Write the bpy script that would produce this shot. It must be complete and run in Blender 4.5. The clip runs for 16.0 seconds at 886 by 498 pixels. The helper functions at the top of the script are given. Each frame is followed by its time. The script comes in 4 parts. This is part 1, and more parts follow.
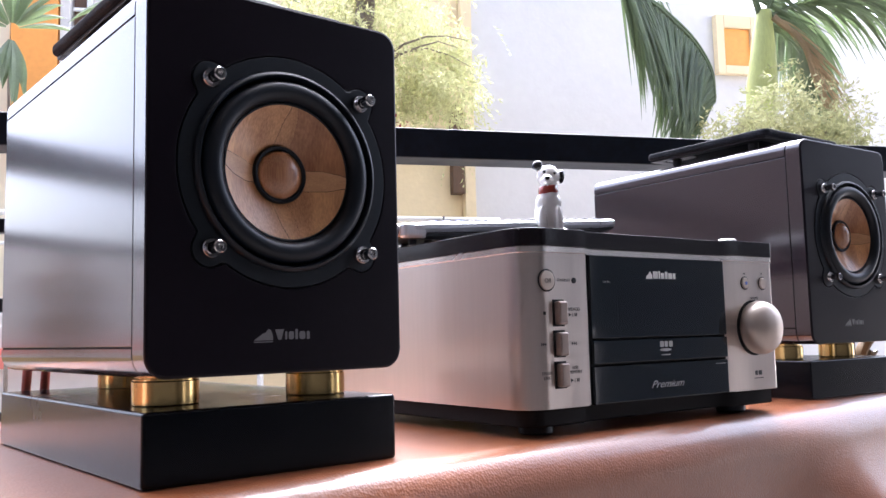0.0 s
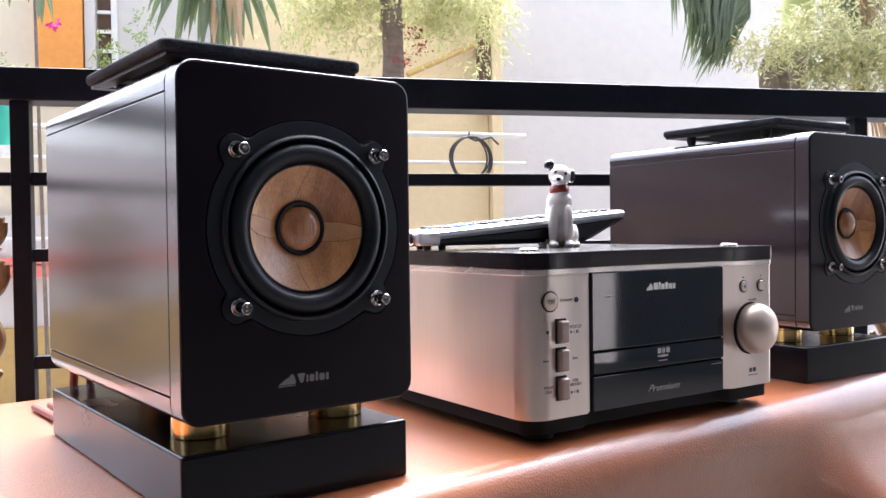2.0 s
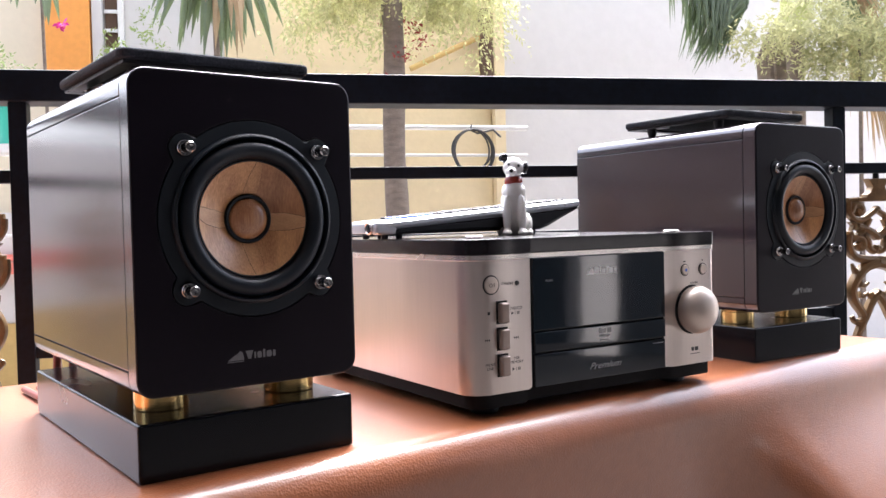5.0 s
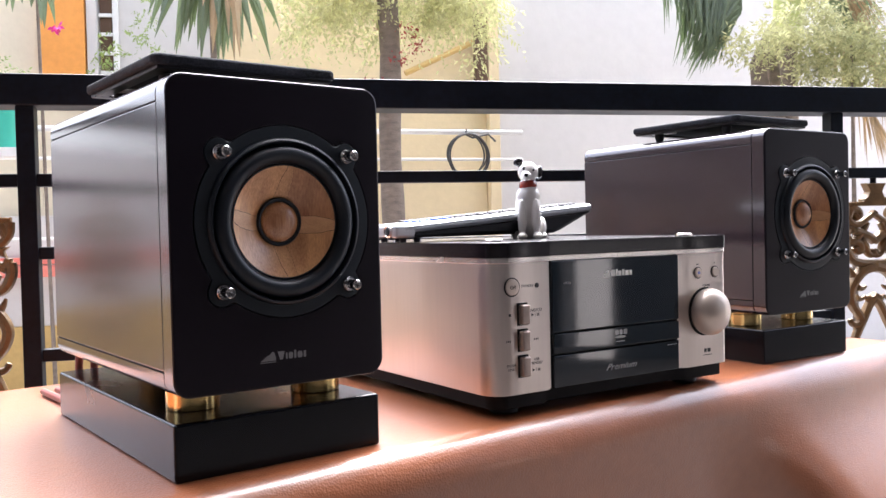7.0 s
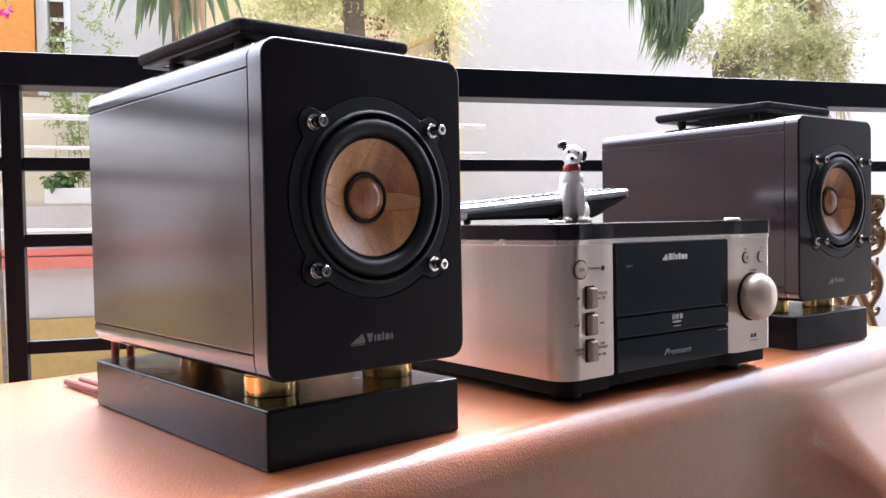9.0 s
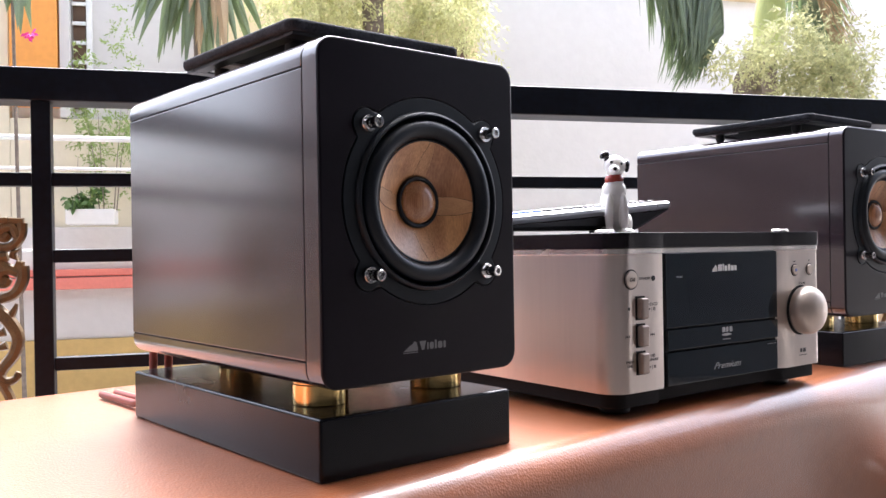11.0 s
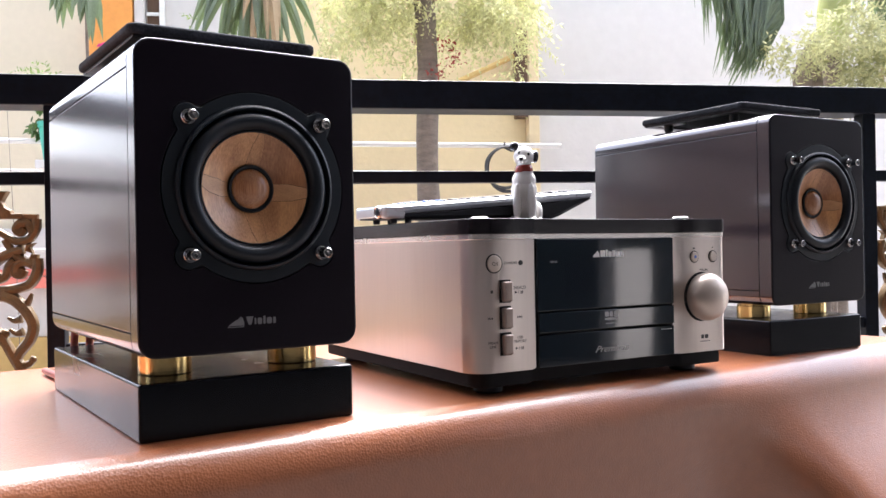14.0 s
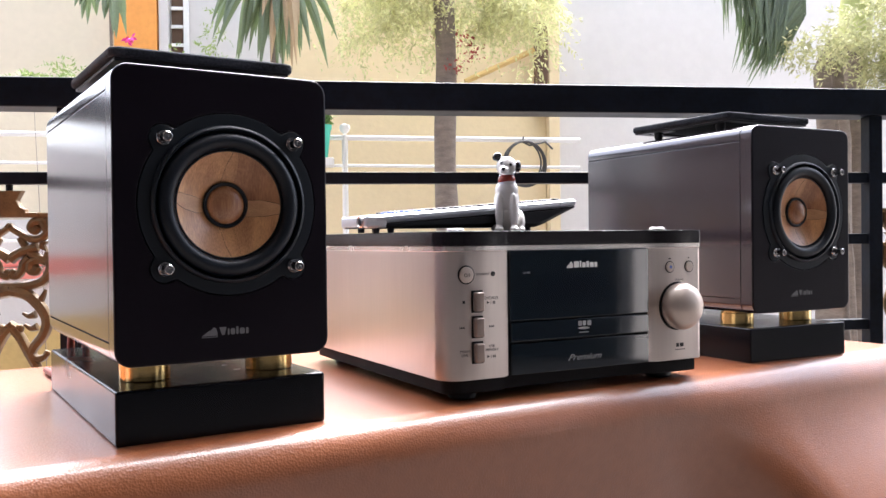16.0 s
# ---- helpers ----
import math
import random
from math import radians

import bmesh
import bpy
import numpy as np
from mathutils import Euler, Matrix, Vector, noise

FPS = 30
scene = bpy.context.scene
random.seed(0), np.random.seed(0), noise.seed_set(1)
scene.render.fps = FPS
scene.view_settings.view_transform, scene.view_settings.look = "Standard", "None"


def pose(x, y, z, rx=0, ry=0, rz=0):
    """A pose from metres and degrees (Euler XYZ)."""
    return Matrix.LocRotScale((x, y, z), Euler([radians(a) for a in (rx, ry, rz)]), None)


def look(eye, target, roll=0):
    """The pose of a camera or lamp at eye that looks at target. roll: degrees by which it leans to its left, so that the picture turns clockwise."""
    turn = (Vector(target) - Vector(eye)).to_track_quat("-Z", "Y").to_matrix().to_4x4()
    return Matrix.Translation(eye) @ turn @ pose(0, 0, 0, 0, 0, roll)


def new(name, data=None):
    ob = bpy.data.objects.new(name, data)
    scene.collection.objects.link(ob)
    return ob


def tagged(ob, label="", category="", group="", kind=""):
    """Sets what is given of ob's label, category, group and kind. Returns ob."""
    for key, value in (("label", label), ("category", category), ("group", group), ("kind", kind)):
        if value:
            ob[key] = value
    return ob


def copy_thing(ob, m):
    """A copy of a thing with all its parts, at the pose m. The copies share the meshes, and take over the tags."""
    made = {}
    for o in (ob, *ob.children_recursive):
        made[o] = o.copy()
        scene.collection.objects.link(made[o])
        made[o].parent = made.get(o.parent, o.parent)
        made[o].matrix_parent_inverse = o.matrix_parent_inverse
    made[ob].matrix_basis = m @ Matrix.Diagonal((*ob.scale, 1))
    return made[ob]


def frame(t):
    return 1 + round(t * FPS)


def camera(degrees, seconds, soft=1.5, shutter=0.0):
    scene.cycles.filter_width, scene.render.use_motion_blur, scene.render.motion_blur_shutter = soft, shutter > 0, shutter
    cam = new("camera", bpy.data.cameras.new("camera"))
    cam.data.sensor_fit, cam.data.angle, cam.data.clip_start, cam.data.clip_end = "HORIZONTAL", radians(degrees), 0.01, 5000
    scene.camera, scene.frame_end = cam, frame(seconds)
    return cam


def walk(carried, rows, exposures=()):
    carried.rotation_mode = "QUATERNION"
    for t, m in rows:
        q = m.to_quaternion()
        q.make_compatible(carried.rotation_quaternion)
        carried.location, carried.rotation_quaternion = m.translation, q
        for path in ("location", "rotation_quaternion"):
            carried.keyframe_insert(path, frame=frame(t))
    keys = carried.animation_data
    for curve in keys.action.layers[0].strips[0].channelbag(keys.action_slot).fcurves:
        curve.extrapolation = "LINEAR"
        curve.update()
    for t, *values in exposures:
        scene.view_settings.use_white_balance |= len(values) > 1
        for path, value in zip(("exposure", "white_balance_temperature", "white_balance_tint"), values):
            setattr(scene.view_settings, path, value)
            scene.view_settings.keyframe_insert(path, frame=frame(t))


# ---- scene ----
cam = camera(54.3, 16.0)
PATH = [
    (0, (-0.019, -0.011, 0.055), (1.28, 1.498, 0.25), -1.4),
    (0.5, (-0.013, -0.014, 0.052), (1.268, 1.512, 0.222), -1.3),
    (1, (-0.004, -0.019, 0.063), (1.264, 1.523, 0.173), -1.0),
    (1.5, (-0.014, -0.028, 0.096), (1.242, 1.528, 0.123), -0.7),
    (2, (-0.033, -0.043, 0.122), (1.22, 1.515, 0.08), -0.7),
    (2.5, (-0.039, -0.074, 0.119), (1.21, 1.487, 0.045), -1.1),
    (3, (-0.03, -0.08, 0.123), (1.219, 1.479, 0.025), -1.1),
    (3.5, (-0.023, -0.087, 0.121), (1.213, 1.483, 0.038), -1.5),
    (6, (-0.034, -0.098, 0.119), (1.193, 1.481, 0.064), -1.2),
    (6.5, (-0.041, -0.096, 0.122), (1.196, 1.475, 0.064), -1.2),
    (7, (-0.046, -0.092, 0.119), (1.199, 1.472, 0.07), -1.3),
    (7.5, (-0.055, -0.078, 0.117), (1.208, 1.472, 0.058), -1.2),
    (8, (-0.069, -0.062, 0.115), (1.218, 1.467, 0.055), -1.1),
    (8.5, (-0.084, -0.047, 0.114), (1.236, 1.454, 0.047), -0.9),
    (9, (-0.093, -0.031, 0.111), (1.253, 1.447, 0.051), -1.0),
    (9.5, (-0.096, -0.014, 0.111), (1.263, 1.452, 0.051), -0.8),
    (9.7, (-0.101, -0.007, 0.11), (1.257, 1.46, 0.056), -0.9),
    (11.8, (-0.098, -0.018, 0.096), (1.188, 1.513, 0.111), -0.7),
    (12, (-0.083, -0.023, 0.094), (1.191, 1.518, 0.109), -0.7),
    (12.5, (-0.047, -0.041, 0.09), (1.19, 1.531, 0.109), -1.0),
    (13, (-0.019, -0.068, 0.088), (1.181, 1.532, 0.107), -1.2),
    (13.5, (-0.012, -0.099, 0.086), (1.159, 1.523, 0.103), -1.3),
    (14, (-0.013, -0.115, 0.091), (1.144, 1.517, 0.091), -1.0),
    (14.5, (-0.02, -0.127, 0.101), (1.127, 1.511, 0.087), -0.9),
    (15, (-0.028, -0.126, 0.117), (1.114, 1.516, 0.086), -0.6),
    (15.5, (-0.015, -0.134, 0.111), (1.11, 1.518, 0.084), -0.7),
    (16, (0.004, -0.149, 0.104), (1.109, 1.518, 0.082), -0.6),
]
walk(cam, [(t, look(eye, target, roll)) for t, eye, target, roll in PATH], [(0.0, 2.62, 5750, 18), (1.5, 2.68, 5850, 16), (3.0, 2.70, 6050, 16), (6.5, 2.67, 6050, 16), (9.0, 2.71, 6050, 16), (13.0, 2.71, 6050, 15), (15.0, 2.65, 6050, 15), (16.0, 2.67, 6050, 15)])

# ---- light ----
world = bpy.data.worlds.new("sky")
scene.world = world
world.use_nodes = True
wn = world.node_tree.nodes
sky = wn.new("ShaderNodeTexSky")
sky.sky_type = "NISHITA"
sky.sun_disc = False
sky.sun_elevation = radians(58)
sky.sun_rotation = radians(45)
sky.dust_density = 7.0
sky.air_density = 1.0
wn["Background"].inputs["Strength"].default_value = 0.15
haze = wn.new("ShaderNodeHueSaturation")
haze.inputs["Saturation"].default_value = 0.5
world.node_tree.links.new(sky.outputs[0], haze.inputs["Color"])
world.node_tree.links.new(haze.outputs[0], wn["Background"].inputs[0])
sun = new("sun", bpy.data.lights.new("sun", "SUN"))
sun.data.energy, sun.data.angle, sun.data.color = 1.8, radians(60), (1.0, 0.97, 0.94)
sun.matrix_world = look((3.9, 5.5, 8), (0.4, 2.0, 0))


# ---- materials ----
def mat(name, color, rough=0.5, metal=0.0, spec=0.5, coat=0.0, coat_rough=0.1, vary=0.12, scale=30.0, bump=0.0, bump_scale=300.0,
        rough_vary=0.08, stretch=(1, 1, 1), dark=None, random_tint=0.0, transmission=0.0):
    """Surface with large stains, fine grain, uneven gloss and a fine relief."""
    m = bpy.data.materials.new(name)
    m.use_nodes = True
    t = m.node_tree
    n, l = t.nodes, t.links
    b = n["Principled BSDF"]
    b.inputs["Metallic"].default_value = metal
    b.inputs["Specular IOR Level"].default_value = spec
    b.inputs["Coat Weight"].default_value = coat
    b.inputs["Coat Roughness"].default_value = coat_rough
    b.inputs["Transmission Weight"].default_value = transmission
    co = n.new("ShaderNodeTexCoord")
    mp = n.new("ShaderNodeMapping")
    mp.inputs["Scale"].default_value = stretch
    l.new(co.outputs["Object"], mp.inputs["Vector"])
    big = n.new("ShaderNodeTexNoise")
    big.inputs["Scale"].default_value = scale
    big.inputs["Detail"].default_value = 4
    fine = n.new("ShaderNodeTexNoise")
    fine.inputs["Scale"].default_value = scale * 14
    fine.inputs["Detail"].default_value = 3
    l.new(mp.outputs[0], big.inputs["Vector"])
    l.new(mp.outputs[0], fine.inputs["Vector"])
    add = n.new("ShaderNodeMath")
    add.operation = "MULTIPLY_ADD"
    add.inputs[1].default_value = 0.45
    l.new(fine.outputs["Fac"], add.inputs[0])
    half = n.new("ShaderNodeMath")
    half.operation = "MULTIPLY"
    half.inputs[1].default_value = 0.55
    l.new(big.outputs["Fac"], half.inputs[0])
    l.new(half.outputs[0], add.inputs[2])
    ramp = n.new("ShaderNodeMapRange")
    ramp.inputs["From Min"].default_value, ramp.inputs["From Max"].default_value = 0.3, 0.7
    l.new(add.outputs[0], ramp.inputs["Value"])
    mix = n.new("ShaderNodeMix")
    mix.data_type = "RGBA"
    dk = dark or tuple(c * (1 - vary) for c in color)
    lt = tuple(min(1, c * (1 + vary)) for c in color)
    mix.inputs["A"].default_value, mix.inputs["B"].default_value = (*dk, 1), (*lt, 1)
    l.new(ramp.outputs[0], mix.inputs["Factor"])
    out = mix.outputs["Result"]
    if random_tint:
        info = n.new("ShaderNodeObjectInfo")
        geo = n.new("ShaderNodeNewGeometry")
        s = n.new("ShaderNodeMath")
        s.operation = "ADD"
        l.new(info.outputs["Random"], s.inputs[0])
        l.new(geo.outputs["Random Per Island"], s.inputs[1])
        r = n.new("ShaderNodeMapRange")
        r.inputs["From Max"].default_value = 2.0
        r.inputs["To Min"].default_value, r.inputs["To Max"].default_value = 1 - random_tint, 1 + random_tint
        l.new(s.outputs[0], r.inputs["Value"])
        hsv = n.new("ShaderNodeHueSaturation")
        l.new(r.outputs[0], hsv.inputs["Value"])
        l.new(out, hsv.inputs["Color"])
        out = hsv.outputs[0]
    l.new(out, b.inputs["Base Color"])
    rr = n.new("ShaderNodeMapRange")
    rr.inputs["To Min"].default_value, rr.inputs["To Max"].default_value = max(0.02, rough - rough_vary), min(1, rough + rough_vary)
    l.new(big.outputs["Fac"], rr.inputs["Value"])
    l.new(rr.outputs[0], b.inputs["Roughness"])
    if bump:
        bt = n.new("ShaderNodeTexNoise")
        bt.inputs["Scale"].default_value = bump_scale
        bt.inputs["Detail"].default_value = 2
        l.new(mp.outputs[0], bt.inputs["Vector"])
        bp = n.new("ShaderNodeBump")
        bp.inputs["Strength"].default_value = bump
        bp.inputs["Distance"].default_value = 0.3 / bump_scale
        l.new(bt.outputs["Fac"], bp.inputs["Height"])
        l.new(bp.outputs[0], b.inputs["Normal"])
    return m


def leather_mat():
    m = mat("tan_leather", (0.31, 0.102, 0.037), rough=0.38, spec=0.5, coat=1.0, coat_rough=0.20, vary=0.12, scale=9, rough_vary=0.05)
    n, l = m.node_tree.nodes, m.node_tree.links
    co = n["Texture Coordinate"]
    vo = n.new("ShaderNodeTexVoronoi")
    vo.inputs["Scale"].default_value = 800
    no = n.new("ShaderNodeTexNoise")
    no.inputs["Scale"].default_value = 16
    no.inputs["Detail"].default_value = 5
    l.new(co.outputs["Object"], vo.inputs["Vector"])
    l.new(co.outputs["Object"], no.inputs["Vector"])
    b1 = n.new("ShaderNodeBump")
    b1.inputs["Strength"].default_value, b1.inputs["Distance"].default_value = 0.42, 0.0005
    b2 = n.new("ShaderNodeBump")
    b2.inputs["Strength"].default_value, b2.inputs["Distance"].default_value = 0.07, 0.004
    l.new(vo.outputs["Distance"], b1.inputs["Height"])
    l.new(no.outputs["Fac"], b2.inputs["Height"])
    l.new(b2.outputs[0], b1.inputs["Normal"])
    l.new(b1.outputs[0], n["Principled BSDF"].inputs["Normal"])
    return m


def wood_mat(name, light, deep, scale=60, stretch=(1, 1, 0.12), rough=0.35, coat=0.3):
    m = mat(name, light, rough=rough, dark=deep, vary=0.1, scale=scale, stretch=stretch, coat=coat, coat_rough=0.25, bump=0.08, bump_scale=900, random_tint=0.16)
    return m


LEATHER = leather_mat()
BAFFLE = mat("black_satin_lacquer", (0.0056, 0.0036, 0.0072), rough=0.32, spec=0.2, vary=0.25, scale=20, bump=0.02, bump_scale=500)
CABINET = mat("dark_brown_varnish", (0.018, 0.010, 0.016), rough=0.45, spec=0.06, coat=1.0, coat_rough=0.15, vary=0.14, scale=25, stretch=(1, 0.08, 1), bump=0.015, bump_scale=220)
CABINET.node_tree.nodes["Principled BSDF"].inputs["Coat IOR"].default_value = 2.1
GROOVE = mat("groove_black", (0.006, 0.006, 0.006), rough=0.8)
PLINTH = mat("black_plinth_lacquer", (0.0022, 0.0034, 0.0060), rough=0.24, spec=0.18, coat=0.12, coat_rough=0.12, vary=0.2, scale=18, bump=0.02, bump_scale=260)
BRASS = mat("polished_brass", (0.80, 0.58, 0.24), rough=0.20, metal=1.0, vary=0.08, scale=60, stretch=(1, 1, 14), bump=0.03, bump_scale=500)
HOSE = mat("grey_black_hose", (0.045, 0.046, 0.048), rough=0.5, vary=0.2)
CHROME = mat("nickel_steel", (0.62, 0.62, 0.63), rough=0.16, metal=1.0, vary=0.06)
RUBBER = mat("black_rubber", (0.006, 0.010, 0.016), rough=0.38, spec=0.35, vary=0.1)
RING = mat("black_driver_frame", (0.006, 0.010, 0.015), rough=0.46, spec=0.28, vary=0.12, bump=0.05, bump_scale=1500)
CONE = wood_mat("cherry_wood_cone", (0.70, 0.38, 0.165), (0.34, 0.135, 0.048), scale=105, stretch=(1, 1, 0.06), rough=0.36, coat=0.35)
CONE_B = wood_mat("pale_wood_wedge", (0.62, 0.36, 0.18), (0.40, 0.19, 0.08), scale=170, stretch=(0.08, 1, 1), rough=0.36, coat=0.35)
CONE_C = wood_mat("red_cherry_wood_cone", (0.54, 0.26, 0.105), (0.26, 0.095, 0.034), scale=75, stretch=(1, 1, 0.10), rough=0.36, coat=0.35)
DOME = wood_mat("red_brown_wood_dome", (0.52, 0.26, 0.12), (0.22, 0.085, 0.036), scale=190, stretch=(1, 1, 0.05), rough=0.26, coat=0.7)
CLOTH = mat("black_speaker_cloth", (0.021, 0.024, 0.030), rough=0.9, spec=0.2, vary=0.9, scale=55, bump=1.0, bump_scale=850)
PLASTIC = mat("black_plastic", (0.009, 0.009, 0.011), rough=0.40, spec=0.3, vary=0.15, bump=0.05, bump_scale=900)
ALU = mat("champagne_aluminium", (0.69, 0.62, 0.57), rough=0.28, metal=0.8, vary=0.04, scale=30, stretch=(1, 1, 0.05), rough_vary=0.015)
BASE = mat("matt_black_base", (0.007, 0.007, 0.008), rough=0.65, spec=0.15, vary=0.2)
ALU_BRIGHT = mat("bright_aluminium_trim", (0.80, 0.75, 0.71), rough=0.25, metal=0.9, vary=0.03)
KNOB = mat("satin_champagne_knob", (0.60, 0.52, 0.455), rough=0.38, metal=0.6, vary=0.03, bump=0.02, bump_scale=1200)
LID = mat("dark_smoked_lid", (0.007, 0.005, 0.007), rough=0.22, spec=0.35, coat=0.1, vary=0.12)
KEYCAP = mat("shaded_champagne_key", (0.36, 0.30, 0.265), rough=0.34, metal=0.75, vary=0.05)
GLASS = mat("dark_display_glass", (0.007, 0.014, 0.021), rough=0.05, spec=0.6, vary=0.03, scale=20, rough_vary=0.015)
SCREEN = mat("unlit_display", (0.0045, 0.010, 0.018), rough=0.05, spec=0.6, vary=0.1, rough_vary=0.02)
INK = mat("dark_print", (0.03, 0.03, 0.03), rough=0.6)
INK_LIGHT = mat("light_grey_print", (0.40, 0.40, 0.40), rough=0.5)
INK_DIM = mat("dim_grey_print", (0.17, 0.17, 0.175), rough=0.5)
INK_WHITE = mat("white_print", (0.82, 0.82, 0.80), rough=0.5)
CHINA = mat("white_glazed_china", (0.80, 0.78, 0.74), rough=0.16, coat=0.5, vary=0.05, scale=90)
CHINA_BLACK = mat("black_glaze", (0.015, 0.015, 0.016), rough=0.2, coat=0.5)
CHINA_RED = mat("red_glaze", (0.30, 0.035, 0.02), rough=0.2, coat=0.5)
SILVER = mat("silver_plastic", (0.62, 0.65, 0.68), rough=0.3, metal=0.4, vary=0.05)
BUTTON_BLUE = mat("blue_button_plastic", (0.12, 0.2, 0.6), rough=0.4)
CABLE = mat("red_brown_cable", (0.20, 0.04, 0.025), rough=0.35)
IRON = mat("black_painted_steel", (0.003, 0.006, 0.012), rough=0.42, spec=0.2, vary=0.7, scale=9, rough_vary=0.22, bump=0.10, bump_scale=120)
BRONZE = mat("old_gold_paint", (0.17, 0.105, 0.042), rough=0.45, metal=0.25, vary=0.4, scale=60, bump=0.25, bump_scale=220)
YELLOW = mat("yellow_plaster", (0.71, 0.59, 0.37), rough=0.85, vary=0.06, scale=2.5, bump=0.15, bump_scale=60)
WHITE = mat("white_plaster", (0.61, 0.592, 0.57), rough=0.85, vary=0.05, scale=2, bump=0.12, bump_scale=60)
CREAM = mat("cream_plaster", (0.67, 0.605, 0.455), rough=0.85, vary=0.05, scale=2.5, bump=0.12, bump_scale=60)
ORANGE = mat("orange_paint", (0.78, 0.33, 0.07), rough=0.6, vary=0.10, scale=4, bump=0.1, bump_scale=80)
OCHRE = mat("ochre_plaster", (0.55, 0.38, 0.14), rough=0.85, vary=0.12, scale=3, bump=0.15, bump_scale=60)
PINK = mat("salmon_paint", (0.72, 0.22, 0.17), rough=0.6, vary=0.10, scale=6, bump=0.1, bump_scale=80)
GROUND = mat("concrete_yard", (0.42, 0.39, 0.35), rough=0.9, vary=0.15, scale=1.2, bump=0.3, bump_scale=40)
TILE = mat("terrace_floor", (0.065, 0.056, 0.05), rough=0.8, vary=0.12, scale=3, bump=0.05, bump_scale=60)
# tone of the unseen ceiling, set by the bounce on the fronts
CEIL = mat("unseen_ceiling_tone", (0.44, 0.42, 0.39), rough=0.9, vary=0.04, scale=2)
# dark and pale tones of unseen walls, set by the reflections wanted
ROOM_DARK = mat("unseen_dark_wall", (0.10, 0.097, 0.10), rough=0.9, vary=0.06, scale=2)
REFLECT_PALE = mat("unseen_pale_wall", (0.16, 0.16, 0.165), rough=0.9, vary=0.06, scale=2)
# dark tone for the unseen west wall that shows only in reflections
DARKWALL = mat("unseen_dark_blocker", (0.07, 0.05, 0.045), rough=0.6, vary=0.25, scale=6, stretch=(1, 1, 0.1))
PIPE = mat("white_painted_pipe", (0.78, 0.78, 0.76), rough=0.4, vary=0.06)
BARK = mat("grey_bark", (0.19, 0.155, 0.125), rough=0.9, vary=0.4, scale=26, stretch=(1, 1, 2.5), bump=0.6, bump_scale=90)
SHAFT = mat("palm_crownshaft", (0.42, 0.46, 0.15), rough=0.5, vary=0.2, scale=12, stretch=(1, 1, 0.2))
PALM = mat("palm_leaf", (0.165, 0.215, 0.12), rough=0.38, vary=0.35, scale=20, random_tint=0.45)
PALM_DRY = mat("dry_palm_leaf", (0.40, 0.31, 0.18), rough=0.7, vary=0.25, scale=20, random_tint=0.35)
LEAF = mat("pale_green_leaf", (0.50, 0.49, 0.25), rough=0.6, spec=0.2, vary=0.25, scale=20, random_tint=0.6)
LEAF_MID = mat("fresh_green_leaf", (0.24, 0.32, 0.11), rough=0.55, spec=0.2, vary=0.25, scale=20, random_tint=0.5)
LEAF_DARK = mat("green_leaf", (0.11, 0.20, 0.05), rough=0.5, vary=0.25, scale=20, random_tint=0.4)

def let_light_through(m, color, share):
    n, l = m.node_tree.nodes, m.node_tree.links
    tr = n.new("ShaderNodeBsdfTranslucent")
    tr.inputs["Color"].default_value = (*color, 1)
    mix = n.new("ShaderNodeMixShader")
    mix.inputs[0].default_value = share
    l.new(n["Principled BSDF"].outputs[0], mix.inputs[1])
    l.new(tr.outputs[0], mix.inputs[2])
    l.new(mix.outputs[0], n["Material Output"].inputs["Surface"])


let_light_through(LEAF, (0.50, 0.52, 0.27), 0.35)
let_light_through(LEAF_MID, (0.30, 0.38, 0.13), 0.35)
let_light_through(PALM, (0.15, 0.21, 0.09), 0.3)
let_light_through(PALM_DRY, (0.45, 0.30, 0.16), 0.35)
FLOWER = mat("red_berry", (0.30, 0.045, 0.035), rough=0.5, vary=0.2, random_tint=0.3)
MAGENTA = mat("magenta_petal", (0.75, 0.03, 0.30), rough=0.5, vary=0.2)
TEAL = mat("turquoise_plastic", (0.06, 0.50, 0.38), rough=0.4, vary=0.08, scale=20)
SOIL = mat("potting_soil", (0.06, 0.04, 0.03), rough=0.95, vary=0.3)
DARKWOOD = mat("dark_timber", (0.10, 0.055, 0.03), rough=0.7, vary=0.3, stretch=(1, 1, 0.1))


# ---- mesh helpers ----
def mesh_of(bm, name, materials, smooth=40):
    me = bpy.data.meshes.new(name)
    bmesh.ops.recalc_face_normals(bm, faces=bm.faces[:])
    if smooth:
        for f in bm.faces:
            f.smooth = True
        lim = radians(smooth)
        for e in bm.edges:
            if len(e.link_faces) == 2 and e.calc_face_angle(0) > lim:
                e.smooth = False
    bm.to_mesh(me)
    bm.free()
    for m in (materials if isinstance(materials, (list, tuple)) else [materials]):
        me.materials.append(m)
    return me


def thing(name, m, label, category, group="", kind=""):
    ob = new(name)
    ob.empty_display_size = 0.02
    ob.matrix_basis = m
    return tagged(ob, label, category, group, kind)


def even_shading(ob, smooth):
    """Keeps large flat faces flat beside their small bevels."""
    if smooth and len(ob.data.polygons) < 6000:
        w = ob.modifiers.new("weighted_normal", "WEIGHTED_NORMAL")
        w.keep_sharp = True
        w.weight = 100


def part(name, bm, material, parent, label="", at=None, smooth=40):
    ob = new(name, mesh_of(bm, name, material, smooth))
    even_shading(ob, smooth)
    ob.parent = parent
    if at is not None:
        ob.matrix_basis = at
    return tagged(ob, label)


def single(name, bm, material, m, label, category, group="", kind="", smooth=40):
    ob = new(name, mesh_of(bm, name, material, smooth))
    even_shading(ob, smooth)
    ob.matrix_basis = m
    return tagged(ob, label, category, group, kind)


